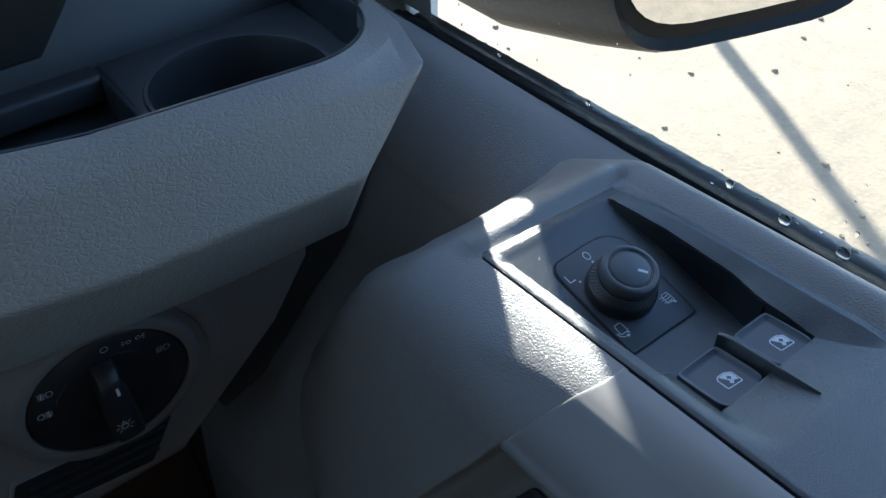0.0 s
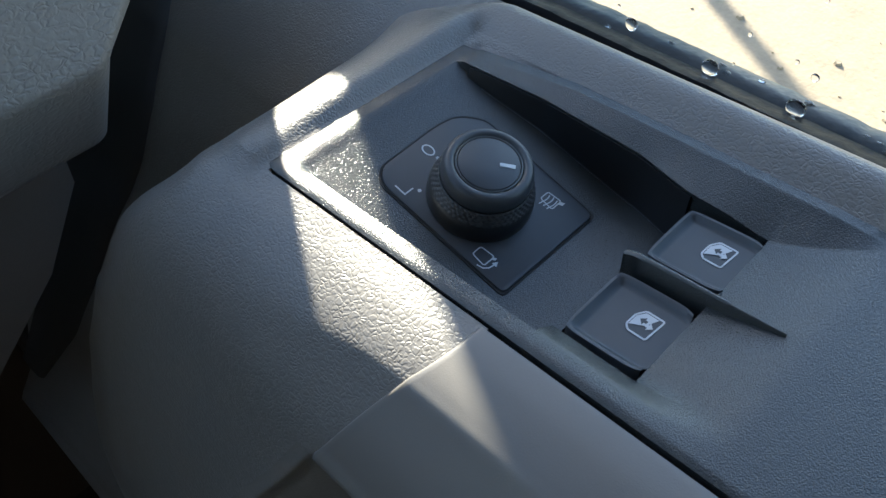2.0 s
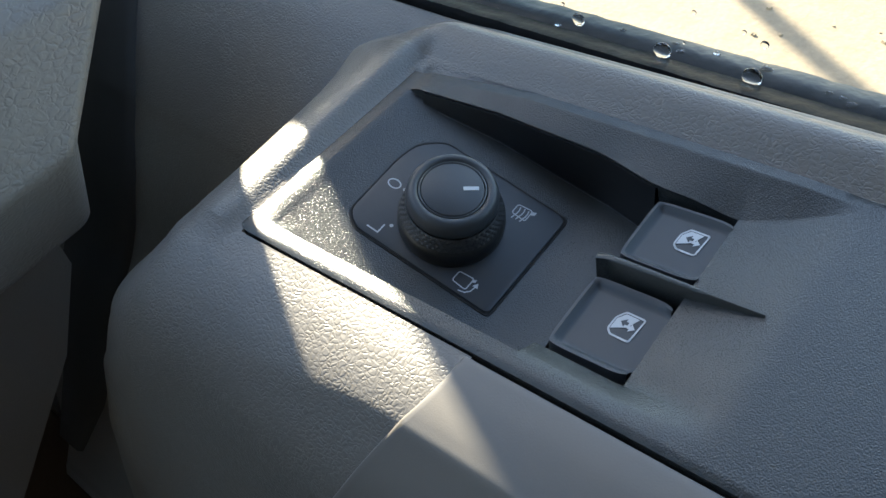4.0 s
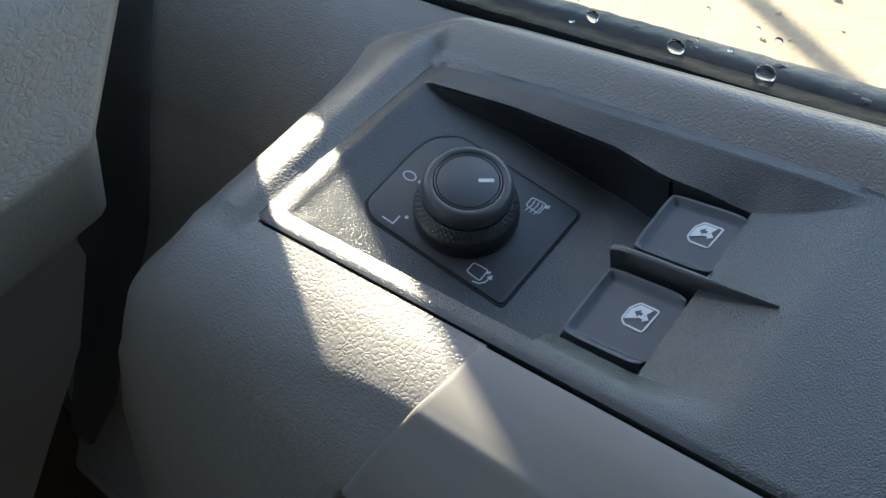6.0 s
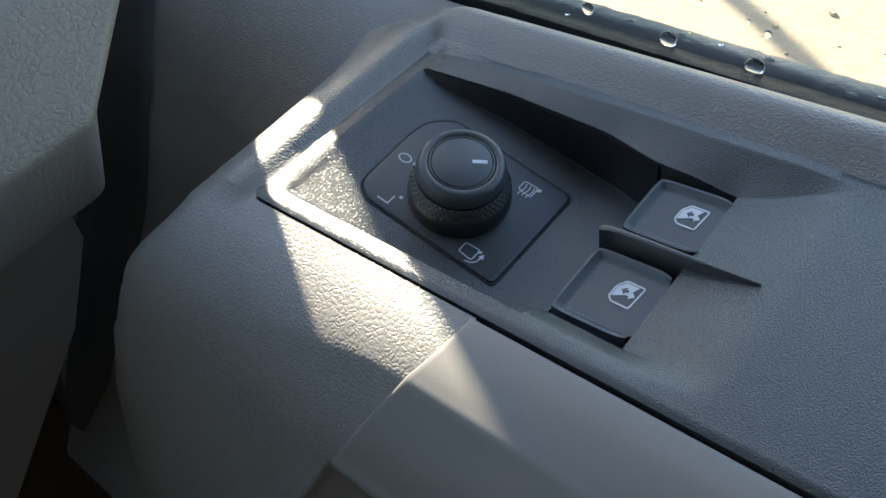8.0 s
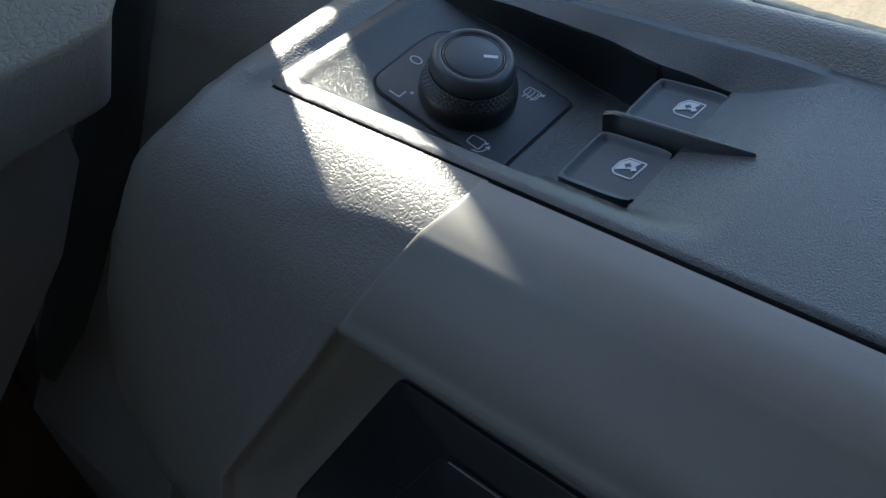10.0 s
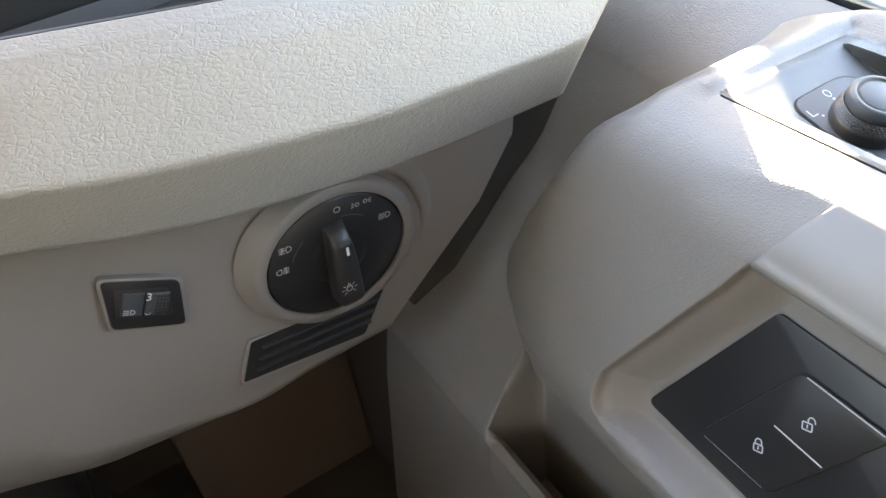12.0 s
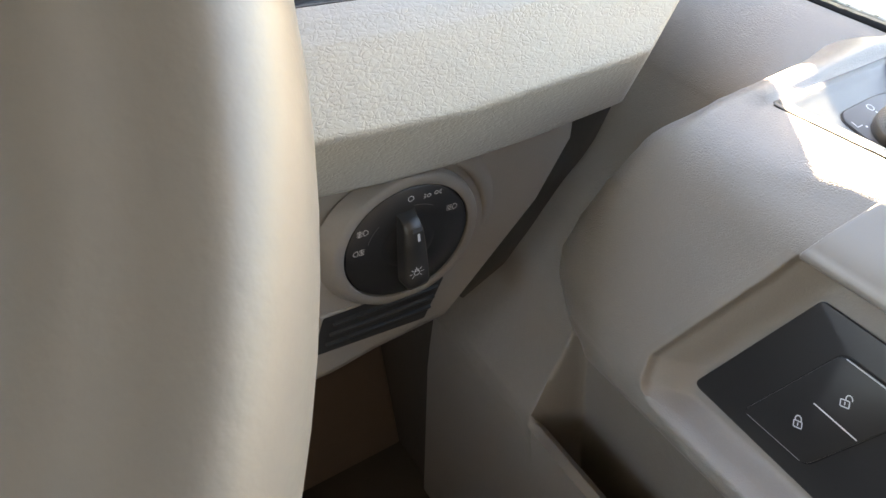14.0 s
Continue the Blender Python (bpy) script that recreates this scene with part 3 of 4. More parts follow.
def build_mirror_control():
    c = (0.2195, 0.155)
    m = on_floor(*c)
    outline = [(-0.0183, -0.0243), (0.0212, -0.0246), (0.0222, 0.0205), (0.0160, 0.0274), (0.0080, 0.0286), (-0.0145, 0.0280), (-0.0187, 0.0235)]
    body = rounded(outline, [0.0020, 0.0026, 0.0030, 0.0035, 0.0030, 0.0025, 0.0030])
    rim = [(x + math.copysign(0.0007, x), y + math.copysign(0.0007, y)) for x, y in body]
    prism("gap_edge", rim, -0.002, 0.0003, m, GAP, door)
    plate = prism("control_plate", body, -0.002, 0.0008, m, BUTTON, door, "matt dark plate with printed mirror symbols", bevel=0.0004)
    ink = m @ Matrix.Translation((0, 0, 0.0008))

    def mark(name, lines, px, py, rot=0.0, w=0.00045, fills=()):
        strokes(name, lines, w, ink @ pose(px, py, 0, 0, 0, rot) @ Matrix.Scale(0.80 if rot else 1.0, 4), INK, plate, fills=fills)

    mark("letter_o", [ring(0, 0, 0.0015, 18, sy=1.4)], 0.0001, 0.0236, 0)
    mark("letter_l", [[(-0.0014, 0.0021), (-0.0014, -0.0018), (0.0018, -0.0018)]], -0.0150, 0.0184, 0)
    mark("dot", [], 0.0002, 0.0197, fills=[ring(0, 0, 0.0006, 12)[:-1]])
    mark("dot", [], -0.0122, 0.0148, fills=[ring(0, 0, 0.0006, 12)[:-1]])
    box = rounded([(-0.003, -0.0022), (0.003, -0.0026), (0.003, 0.0028), (-0.003, 0.0022)], 0.001, 4)
    mark("heated_mirror_symbol", [box + box[:1], *[[(d + 0.00035 * math.sin(4.5 * k / 4), 0.0014 - 0.0014 * k + 0.0004 * (d > 0)) for k in range(5)] for d in (-0.0015, 0.0002, 0.0019)]], 0.0151, -0.0127, -90, fills=[[(0.0028, 0.0006), (0.0046, 0.0016), (0.0046, 0.0032), (0.0030, 0.0024)]])
    mark("folding_mirror_symbol", [box + box[:1], [(0.0012, -0.0042), (0.0034, -0.0036), (0.0048, -0.0020), (0.0052, 0.0002)]], -0.0140, -0.0125, -90, fills=[[(0.0028, 0.0010), (0.0042, 0.0018), (0.0042, 0.0030), (0.0030, 0.0024)], [(0.0041, 0.0002), (0.0063, 0.0002), (0.0053, 0.0022)]])
    knob = tagged(new("mirror_knob"), "black knurled rotary knob with a white pointer line")
    knob.parent = door
    kc = m @ Matrix.Translation((-0.0002, 0.0019, 0)) @ Matrix.Diagonal((1, 1, 0.92, 1))
    lathe("skirt", [(0.0156, 0.0008), (0.0158, 0.0018), (0.0158, 0.0040), (0.0156, 0.0062), (0.0152, 0.0076), (0.0146, 0.0082)], kc, BLACK, knob)

    def knurl(k, j):
        cell = k // 3
        u, v = (j + 2 * (cell % 2)) % 4, k % 3
        return 0.0 if u == 0 or v == 0 else 0.00042

    lathe("knurled_band", [(0.0148 - 0.00012 * k, 0.0078 + 0.00041 * k) for k in range(13)], kc, KNURL, knob, "black knurled band", n=208, wobble=knurl)
    lathe("collar", [(0.0130, 0.0128), (0.0133, 0.0136), (0.0132, 0.0160), (0.0127, 0.0178), (0.0119, 0.0189), (0.0108, 0.0192), (0.0100, 0.0188), (0.0097, 0.0178)], kc, BUTTON, knob)
    lathe("cap_ring", [(0.0096, 0.0178), (0.0095, 0.0187), (0.0093, 0.0188), (0.0090, 0.0183)], kc, CHROME_DIM, knob)
    lathe("cap", [(0.0089, 0.0178), (0.0088, 0.0186), (0.0085, 0.0188), (0.0, 0.0187)], kc, BUTTON, knob)
    bar = kc @ Matrix.Translation((0.0032, -0.0040, 0.01885)) @ pose(0, 0, 0, 0, 0, -52)
    rbox("pointer", (0.0044, 0.0013, 0.0003), bar, 0.0001, INK, knob, "white pointer line", 1)


build_mirror_control()


def build_window_switch(x0, x1, y0, y1, grow):
    sw = tagged(new("window_switch"), "dark grey rocker switch with a white window symbol")
    sw.parent = door
    cx, cy = (x0 + x1) / 2, (y0 + y1) / 2
    tilt = math.degrees(math.atan(0.10))
    z = 1.2742 + grow
    m = Matrix.Translation((cx, cy, z)) @ pose(0, 0, 0, -tilt)
    w, l = (x1 - x0), (y1 - y0)
    n, rows = 30, []
    for j in range(n + 1):
        v = -1 + 2 * j / n
        row = []
        for i in range(n + 1):
            u = -1 + 2 * i / n
            rear = max(abs(u), v if v > 0 else 0.0)
            e = max(abs(u), abs(v))
            dish = -0.0017 * (1 - sm((max(abs(u), v if v > 0 else abs(v) * 0.3) - 0.74) / 0.13))
            drop = -0.0035 * sm((rear - 0.93) / 0.07) ** 2
            kx, ky = math.sqrt(1 - 0.16 * v ** 6), math.sqrt(1 - 0.16 * u ** 6)
            row.append(m @ Vector((u * kx * w / 2, v * ky * l / 2, dish + drop)))
        rows.append(row)
    base = [[m @ Vector((sx * w / 2 * 0.985, sy * l / 2 * 0.985, -0.0030)) for sx, sy in ((-1, -1), (1, -1), (1, 1), (-1, 1))],
            [m @ Vector((sx * w / 2 * 0.93, sy * l / 2 * 0.93, -0.024)) for sx, sy in ((-1, -1), (1, -1), (1, 1), (-1, 1))]]
    cap = grid("rocker", rows, BUTTON, sw)
    grid("stem", base, BUTTON, sw, closed=True)
    ink = m @ Matrix.Translation((0.0020, -0.0032, -0.0016)) @ pose(0, 0, 0, 0, 0, -92)
    k = 0.0038
    ink = ink @ Matrix.Diagonal((1.0, 1.12, 1, 1))
    box = rounded([(-0.55 * k, -0.9 * k), (0.8 * k, -0.9 * k), (0.9 * k, 0.85 * k), (-0.5 * k, 0.85 * k), (-0.9 * k, 0.28 * k), (-0.9 * k, -0.6 * k)], 0.0006, 3)
    pane = [(-0.80 * k, -0.55 * k), (0.16 * k, -0.05 * k), (0.55 * k, 0.74 * k), (-0.42 * k, 0.74 * k), (-0.80 * k, 0.24 * k)]
    strokes("window_symbol", [box + box[:1]], 0.00048, ink, INK, cap, "white window symbol", fills=[pane])

    def arrow(x, y, s, mat):
        f = ink @ pose(x * k, y * k, 0.0001)
        head = [(-0.34 * k * s, 0.0), (0.02 * k * s, 0.30 * k), (0.02 * k * s, -0.30 * k)]
        tail = [(0.0, -0.11 * k), (0.22 * k * s, -0.11 * k), (0.22 * k * s, 0.11 * k), (0.0, 0.11 * k)]
        strokes("arrow", [], 0.0004, f, mat, cap, fills=[head if s > 0 else head[::-1], tail if s > 0 else tail[::-1]])

    arrow(-0.12, 0.16, 1, BUTTON)
    arrow(0.34, -0.02, -1, INK)


build_window_switch(0.1942, 0.2192, 0.0842, 0.1076, 0.0)
build_window_switch(0.2258, 0.2488, 0.0834, 0.1062, 0.0004)


def build_divider():
    """Thin fin between the two rockers, tapering to a point behind them."""
    rows = []
    for k in range(15):
        t = k / 14
        y = lerp(0.1085, 0.0650, t)
        w = lerp(0.0010, 0.0003, t ** 2)
        h = lerp(-0.0006, 0.0011, t ** 0.8)
        if k == 0:
            h -= 0.0010
        z = top_z(y) - 0.0011
        x = lerp(0.2222, 0.2226, t)
        rows.append([(x - w, y, z - 0.02), (x - w, y, z + h - 0.0005), (x - w * 0.4, y, z + h), (x + w * 0.4, y, z + h), (x + w, y, z + h - 0.0005), (x + w, y, z - 0.02)])
    return grid("divider_fin", rows, BEZEL, door, closed=True)


build_divider()

# lock plate ------------------------------------------------------------------
LOCK_Z = Vector((-0.94, 0.0, 0.34)).normalized()


def lock_frame(y, z):
    """On the lock plate: local x towards the rear, local y up the plate."""
    x = 0.1195 + 0.36 * (z - 1.141)
    return basis((x, y, z), (0, -1, 0), LOCK_Z)


def build_lock():
    m = lock_frame(0.168, 1.141)
    pts = [(-0.0026, -0.0055), (0.20, -0.0125), (0.20, 0.0808), (0.0388, 0.0798)]
    prism("lock_plate", rounded(pts, [0.006, 0.002, 0.002, 0.003]), -0.001, 0.0006, m, PLATE, door, "satin black plate of the central lock", bevel=0.0004)
    bl = [(0.0300, 0.0034), (0.0704, 0.0034), (0.1022, 0.0649), (0.0600, 0.0649)]
    outline = rounded(bl, 0.0058)
    prism("button_gap", [(x + 0.0006 * (1 if x > 0.067 else -1), y + 0.0006 * (1 if y > 0.034 else -1)) for x, y in outline], 0.0, 0.0008, m, GAP, door)
    btn = prism("lock_button", outline, 0.0, 0.0022, m, PLATE, door, "black rocker with lock symbols and a pale edge", bevel=0.0006)
    strokes("edge_line", [[(0.0628, 0.0641), (0.0985, 0.0641)]], 0.0007, m @ pose(0, 0, 0.0022), CHROME, btn)
    strokes("edge_line", [[(0.0335, 0.0043), (0.0675, 0.0043)]], 0.0003, m @ pose(0, 0, 0.0022), CHROME, btn)
    ink = m @ pose(0, 0, 0.0022)
    strokes("centre_line", [[(0.0601, 0.0348), (0.0846, 0.0338)]], 0.0007, ink, INK_DIM, btn)
    for (px, py), shut in (((0.0578, 0.0210), True), ((0.0715, 0.0464), False)):
        f = ink @ pose(px, py, 0, 0, 0, 20)
        body = rounded([(-0.0022, -0.003), (0.0022, -0.003), (0.0022, 0.0004), (-0.0022, 0.0004)], 0.0006, 3)
        arch = [(0.0016 * math.cos(radians(a)) + (0 if shut else 0.0018), 0.0014 + 0.0018 * math.sin(radians(a))) for a in range(0, 181, 20)]
        arch = [(arch[0][0], 0.0004 if shut else 0.001)] + arch + [(arch[-1][0], 0.0004)]
        strokes("padlock_symbol", [body + body[:1], arch, [(0, -0.0018), (0, -0.0006)]], 0.0006, f, INK, btn)


build_lock()

# window, seal, drops -----------------------------------------------------------


def build_seal():
    def sill(y):
        return 1.2655 + 0.05 * clamp(0.205 - y, -0.3, 0.2) * 0.3

    rows = []
    for i in range(260):
        y = 0.44 - i * 0.0045
        z = sill(y)
        b = 0.0008 * noise.noise(Vector((y * 160, 0, 0))) + 0.0006 * noise.noise(Vector((y * 420, 3, 0)))
        rows.append([(0.2975, y, z - 0.006), (0.2985, y, z + 0.0004), (0.3005, y, z + 0.0022 + b * 0.5), (0.3040, y, z + 0.0016 + b), (0.3070, y, z - 0.0006 + b * 0.6), (0.3100, y, z - 0.0010), (0.3110, y, z - 0.0045), (0.3115, y, z - 0.008)])
    grid("inner_seal", rows, RUBBER, door, "wet black rubber window seal")
    rows = []
    for i in range(260):
        y = 0.44 - i * 0.0045
        z = sill(y)
        b = 0.0010 * noise.noise(Vector((y * 140, 7, 0))) + 0.0008 * noise.noise(Vector((y * 380, 3, 5)))
        rows.append([(0.3150, y, z - 0.016), (0.3155, y, z - 0.0068 + b * 0.5), (0.3180, y, z - 0.0056 + b * 0.6), (0.3225, y, z - 0.0058 + b * 0.6), (0.3285, y, z - 0.0076 + b * 0.6), (0.3320, y, z - 0.018)])
    grid("outer_seal", rows, OUTER, door, "wet dark grey outer window strip")
    pane = rbox("window_pane", (0.003, 1.0, 0.72), pose(0.3135, -0.085, 1.60), 0.0004, GLASS, door, "clear side window pane", 1)
    pane.visible_shadow = False


build_seal()


def build_drops():
    rnd = random.Random(5)
    spots = [(0.171, 1.2690, 0.0025), (0.268, 1.2686, 0.0018), (0.344, 1.2670, 0.0017), (0.106, 1.2797, 0.0014)]
    for _ in range(26):
        spots.append((rnd.uniform(-0.02, 0.40), 1.2705 + rnd.random() ** 2 * 0.05, rnd.uniform(0.0004, 0.0010)))
    for _ in range(36):
        y, r = rnd.uniform(-0.05, 0.30), rnd.uniform(0.0007, 0.0017)
        bm = bmesh.new()
        bmesh.ops.create_icosphere(bm, subdivisions=2, radius=r)
        for v in bm.verts:
            v.co.z *= 0.4
            v.co.y *= 1.0 + 0.5 * rnd.random()
        bmesh.ops.translate(bm, vec=(rnd.uniform(0.3165, 0.3255), y, 1.2655 + 0.015 * clamp(0.205 - y, -0.3, 0.2) - 0.0060), verts=bm.verts)
        tagged(part("water_drop", bm, WATER, None), "clear rain bead on the black rubber seal", "water drop", "drops on the window")
    for y, r in ((0.1385, 0.0032), (0.1080, 0.0034)):
        bm = bmesh.new()
        bmesh.ops.create_icosphere(bm, subdivisions=3, radius=r)
        for v in bm.verts:
            v.co.x *= 0.55
            v.co.z *= 0.9
        bmesh.ops.translate(bm, vec=(0.3108, y, 1.2675), verts=bm.verts)
        tagged(part("water_drop", bm, WATER, None), "large clear drop at the foot of the window glass", "water drop", "drops on the window")
    for y, z, r in spots:
        bm = bmesh.new()
        bmesh.ops.create_icosphere(bm, subdivisions=2, radius=r)
        for v in bm.verts:
            v.co.x *= 0.45
            v.co.z *= 1.15 - 0.2 * (v.co.z > 0)
        bmesh.ops.translate(bm, vec=(0.3119, y, z), verts=bm.verts)
        ob = part("water_drop", bm, WATER, None)
        ob.visible_shadow = False
        tagged(ob, "clear water drop clinging to the window glass", "water drop", "drops on the window")


build_drops()

# ---- side mirror ----


def build_side_mirror():
    """Deep housing lofted from its front shell back to the rim round the glass, on a short thick arm."""
    mir = thing("side_mirror", "large black side mirror outside the window, wet housing", "side mirror")
    n, rows = 48, []
    #         y      x0     x1     z0     z1    corner
    stations = [(0.655, 0.52, 0.68, 1.32, 1.58), (0.645, 0.494, 0.72, 1.27, 1.70), (0.62, 0.475, 0.76, 1.185, 1.735), (0.59, 0.457, 0.78, 1.150, 1.745),
                (0.54, 0.462, 0.79, 1.134, 1.745), (0.47, 0.474, 0.80, 1.140, 1.735), (0.425, 0.486, 0.80, 1.150, 1.73), (0.418, 0.489, 0.797, 1.154, 1.725), (0.424, 0.495, 0.79, 1.163, 1.715)]

    def toe(x, y):
        return y - 0.30 * (x - 0.505) * sm((0.60 - y) / 0.14)

    for y, x0, x1, z0, z1 in stations:
        row = []
        for j in range(n):
            a = 2 * math.pi * j / n
            ca, sa = math.cos(a), math.sin(a)
            x = (x0 + x1) / 2 + (x1 - x0) / 2 * math.copysign(abs(ca) ** 0.42, ca)
            z = (z0 + z1) / 2 + (z1 - z0) / 2 * math.copysign(abs(sa) ** 0.42, sa)
            x += 0.19 * clamp(z - 1.55, -0.2, 0.1) * max(0.0, -ca) ** 0.4 * sm((y - 0.5) / 0.08)
            row.append((x, toe(x, y), z))
        rows.append(row)
    shell = grid("housing", rows, HOUSING, mir, "black grained mirror housing", closed=True)
    link("front_shell", rows[0], [tuple(range(n))], HOUSING, shell)
    link("glass_rim", rows[-1], [tuple(range(n))], HOUSING, mir)
    pts = []
    for j in range(n):
        a = 2 * math.pi * j / n
        ca, sa = math.cos(a), math.sin(a)
        pts.append((0.641 + 0.142 * math.copysign(abs(ca) ** 0.42, ca), 1.438 + 0.260 * math.copysign(abs(sa) ** 0.42, sa)))
    verts = [(x, toe(x, 0.4205), z) for x, z in pts]
    link("mirror_glass", verts, [tuple(range(n))], MIRROR, mir, "mirror glass reflecting the pale ground", smooth=False)
    # The arm is unseen; placed and thickened to keep sun off the sill.
    rows = []
    for t in (0.0, 0.25, 0.5, 0.75, 1.0):
        c = Vector((0.352, 0.50, 1.295)).lerp(Vector((0.50, 0.60, 1.325)), t)
        rows.append([c + Vector((0.5 * dx * 0.09, -0.8 * dx * 0.09, dz * (0.048 - 0.01 * t))) for dx, dz in ((-0.7, -1), (0.7, -1), (1, -0.7), (1, 0.7), (0.7, 1), (-0.7, 1), (-1, 0.7), (-1, -0.7))])
    grid("arm", rows, HOUSING, mir, "thick black mirror arm, unseen, set to shade the door sill", closed=True)


build_side_mirror()

# ---- dashboard ----
dash = thing("dashboard", "grey-beige grained van dashboard with tray and cup holder", "dashboard")


def dash_end(k):
    """The outer end of the dash at the profile step k, in x."""
    return table([(0, 0.166), (1, 0.163), (2, 0.171), (3, 0.219), (4, 0.227), (5, 0.2225), (6, 0.2225)], k)


def dash_profile(x):
    """Outer profile of the padded dash face at x: lower return, lower edge, crease, ridge, rim."""
    lo = table([(-0.6, 1.300), (-0.12, 1.277), (-0.076, 1.260), (-0.04, 1.250), (0.0, 1.242), (0.05, 1.235), (0.10, 1.2315), (0.2, 1.230)], x)
    cr = table([(-0.6, 1.330), (-0.104, 1.316), (-0.077, 1.307), (-0.044, 1.299), (0.0, 1.290), (0.055, 1.281), (0.15, 1.276), (0.3, 1.274)], x)
    ri = table([(-0.6, 1.345), (-0.088, 1.342), (0.0, 1.328), (0.06, 1.318), (0.2, 1.309), (0.3, 1.305)], x)
    return [(0.344, lo - 0.004), (0.300, lo + 0.003), (0.286, cr - 0.0040), (0.302, ri), (0.308, ri + 0.009), (0.314, ri + 0.014), (0.318, ri + 0.012), (0.320, ri + 0.002)]


RIM_X, RIM_R = 0.168, 0.056  # where the rim begins to turn forward, and its radius


def rim_turn(x):
    """How far the tray's rim has swung forward at x."""
    d = clamp(x - RIM_X, 0, 0.0553)
    return RIM_R - math.sqrt(RIM_R ** 2 - d ** 2)


def build_dash_pad():
    rows = []
    n = len(dash_profile(0))
    swing = [0, 0, 0, 0, 0.55, 1, 1, 1]
    for i in range(131):
        t = 1 - (1 - i / 130) ** 2
        row = []
        for k in range(n):
            x = lerp(-1.49, dash_end(min(k, 6)), t)
            y, z = dash_profile(x)[k]
            row.append(Vector((x, y + swing[k] * rim_turn(x), z)))
        fine = []
        for k in range(n - 1):
            for u in (0.03, 0.08, 0.5, 0.92, 0.97):
                fine.append(row[k].lerp(row[k + 1], u))
        fine.append(row[-1])
        rows.append(fine)
    last = rows[-1]
    size = [lerp(0.010, 0.0050, sm((k / 5 - 3) / 1.5)) for k in range(len(last))]
    for d in range(1, 8):
        a = d / 7 * math.pi / 2
        rows.append([p + Vector((r * math.sin(a), r * (1 - math.cos(a)), 0)) for p, r in zip(last, size)])
    for ahead in (0.02, 0.05, 0.10, 0.25):
        rows.append([p + Vector((r * 1.1 + 0.16 * ahead * sm(k / 5 - 3), r + ahead * sm((k / 5 - 2.75) * 4), 0)) for k, (p, r) in enumerate(zip(last, size))])
    return grid("dash_pad", rows, DASH, dash, "padded grained dash face")


build_dash_pad()


def build_tray():
    zt = lambda x: dash_profile(x)[5][1] - 0.002
    cx, cy, r = 0.155, 0.372, 0.047
    tray = tagged(new("dash_tray"), "dark moulded tray with a round cup holder")
    tray.parent = dash
    rows = []
    for i in range(71):
        x = lerp(-1.48, 0.2215, 1 - (1 - i / 70) ** 2.4)
        z, y = zt(x), 0.3150 + rim_turn(x)
        rows.append([(x, y - 0.0005, z + 0.0022), (x, y + 0.0012, z + 0.0024), (x, y + 0.0030, z + 0.0010), (x, y + 0.0038, z - 0.006), (x, y + 0.0045, z - 0.026), (x, y + 0.007, z - 0.036), (x, y + 0.02, z - 0.036)])
    for ahead in (0.02, 0.05, 0.11):
        rows.append([(p[0] - (p[1] - rows[70][0][1]) + 0.10 * ahead, rows[70][0][1] + ahead, p[2]) for p in rows[70]])
    grid("tray_lip", rows, TRAY, tray, "thin dark edge round the tray")
    z = 1.296
    n = 72
    ring_rows = []
    for k in range(n):
        a = 2 * math.pi * k / n
        c, s = math.cos(a), math.sin(a)
        e = max(abs(c), abs(s))
        ring_rows.append([(cx + (0.066 if c > 0 else 0.054) * c / e, cy + (0.066 if s > 0 else 0.050) * s / e, z), (cx + (r + 0.004) * c, cy + (r + 0.004) * s, z), (cx + (r + 0.003) * c, cy + (r + 0.003) * s, z + 0.0012),
                          (cx + (r + 0.001) * c, cy + (r + 0.001) * s, z + 0.0010), (cx + r * c, cy + r * s, z - 0.002), (cx + 0.94 * r * c, cy + 0.94 * r * s, z - 0.06), (cx, cy, z - 0.062)])
    rows = [[ring_rows[k][j] for k in range(n)] for j in range(7)]
    grid("cup_holder", rows, TRAY, tray, closed=True)
    rbox("tray_divider", (0.004, 0.11, 0.026), pose(0.1000, 0.383, z - 0.0135), 0.0012, TRAY, tray)
    rbox("tray_floor", (1.58, 0.12, 0.004), pose(-0.690, 0.383, z - 0.024), 0.001, TRAY, tray)
    rbox("tray_step", (0.40, 0.018, 0.016), pose(-0.10, 0.434, z - 0.008), 0.003, TRAY, tray)
    # back wall rising to the dash top
    rows = []
    for i in range(21):
        x = lerp(-1.49, 0.255, i / 20)
        rows.append([(x, 0.437, z - 0.03), (x, 0.440, z + 0.002), (x, 0.446, z + 0.015), (x, 0.452, z + 0.03), (x, 0.463, z + 0.052), (x, 0.478, z + 0.075), (x, 0.50, z + 0.09), (x, 0.53, z + 0.10), (x, 1.0, z + 0.02)])
    grid("dash_top", rows, DASHTOP, dash, "smooth upper dash behind the tray")
    # Only the right end is seen; the rest is added to block windscreen light.
    cowl = [(0.077, 1.306), (0.101, 1.334), (0.122, 1.37), (0.11, 1.455), (-0.62, 1.475), (-0.62, 1.306)]
    prism("light_block_cowl", rounded(cowl, [0.002, 0.01, 0.01, 0.02, 0.02, 0.002]), -0.12, 0.004, basis((0, 0.447, 0), (1, 0, 0), (0, -1, 0)), BLACK, dash, "black cowl behind the tray, its unseen length added to block light", bevel=0.003)


build_tray()


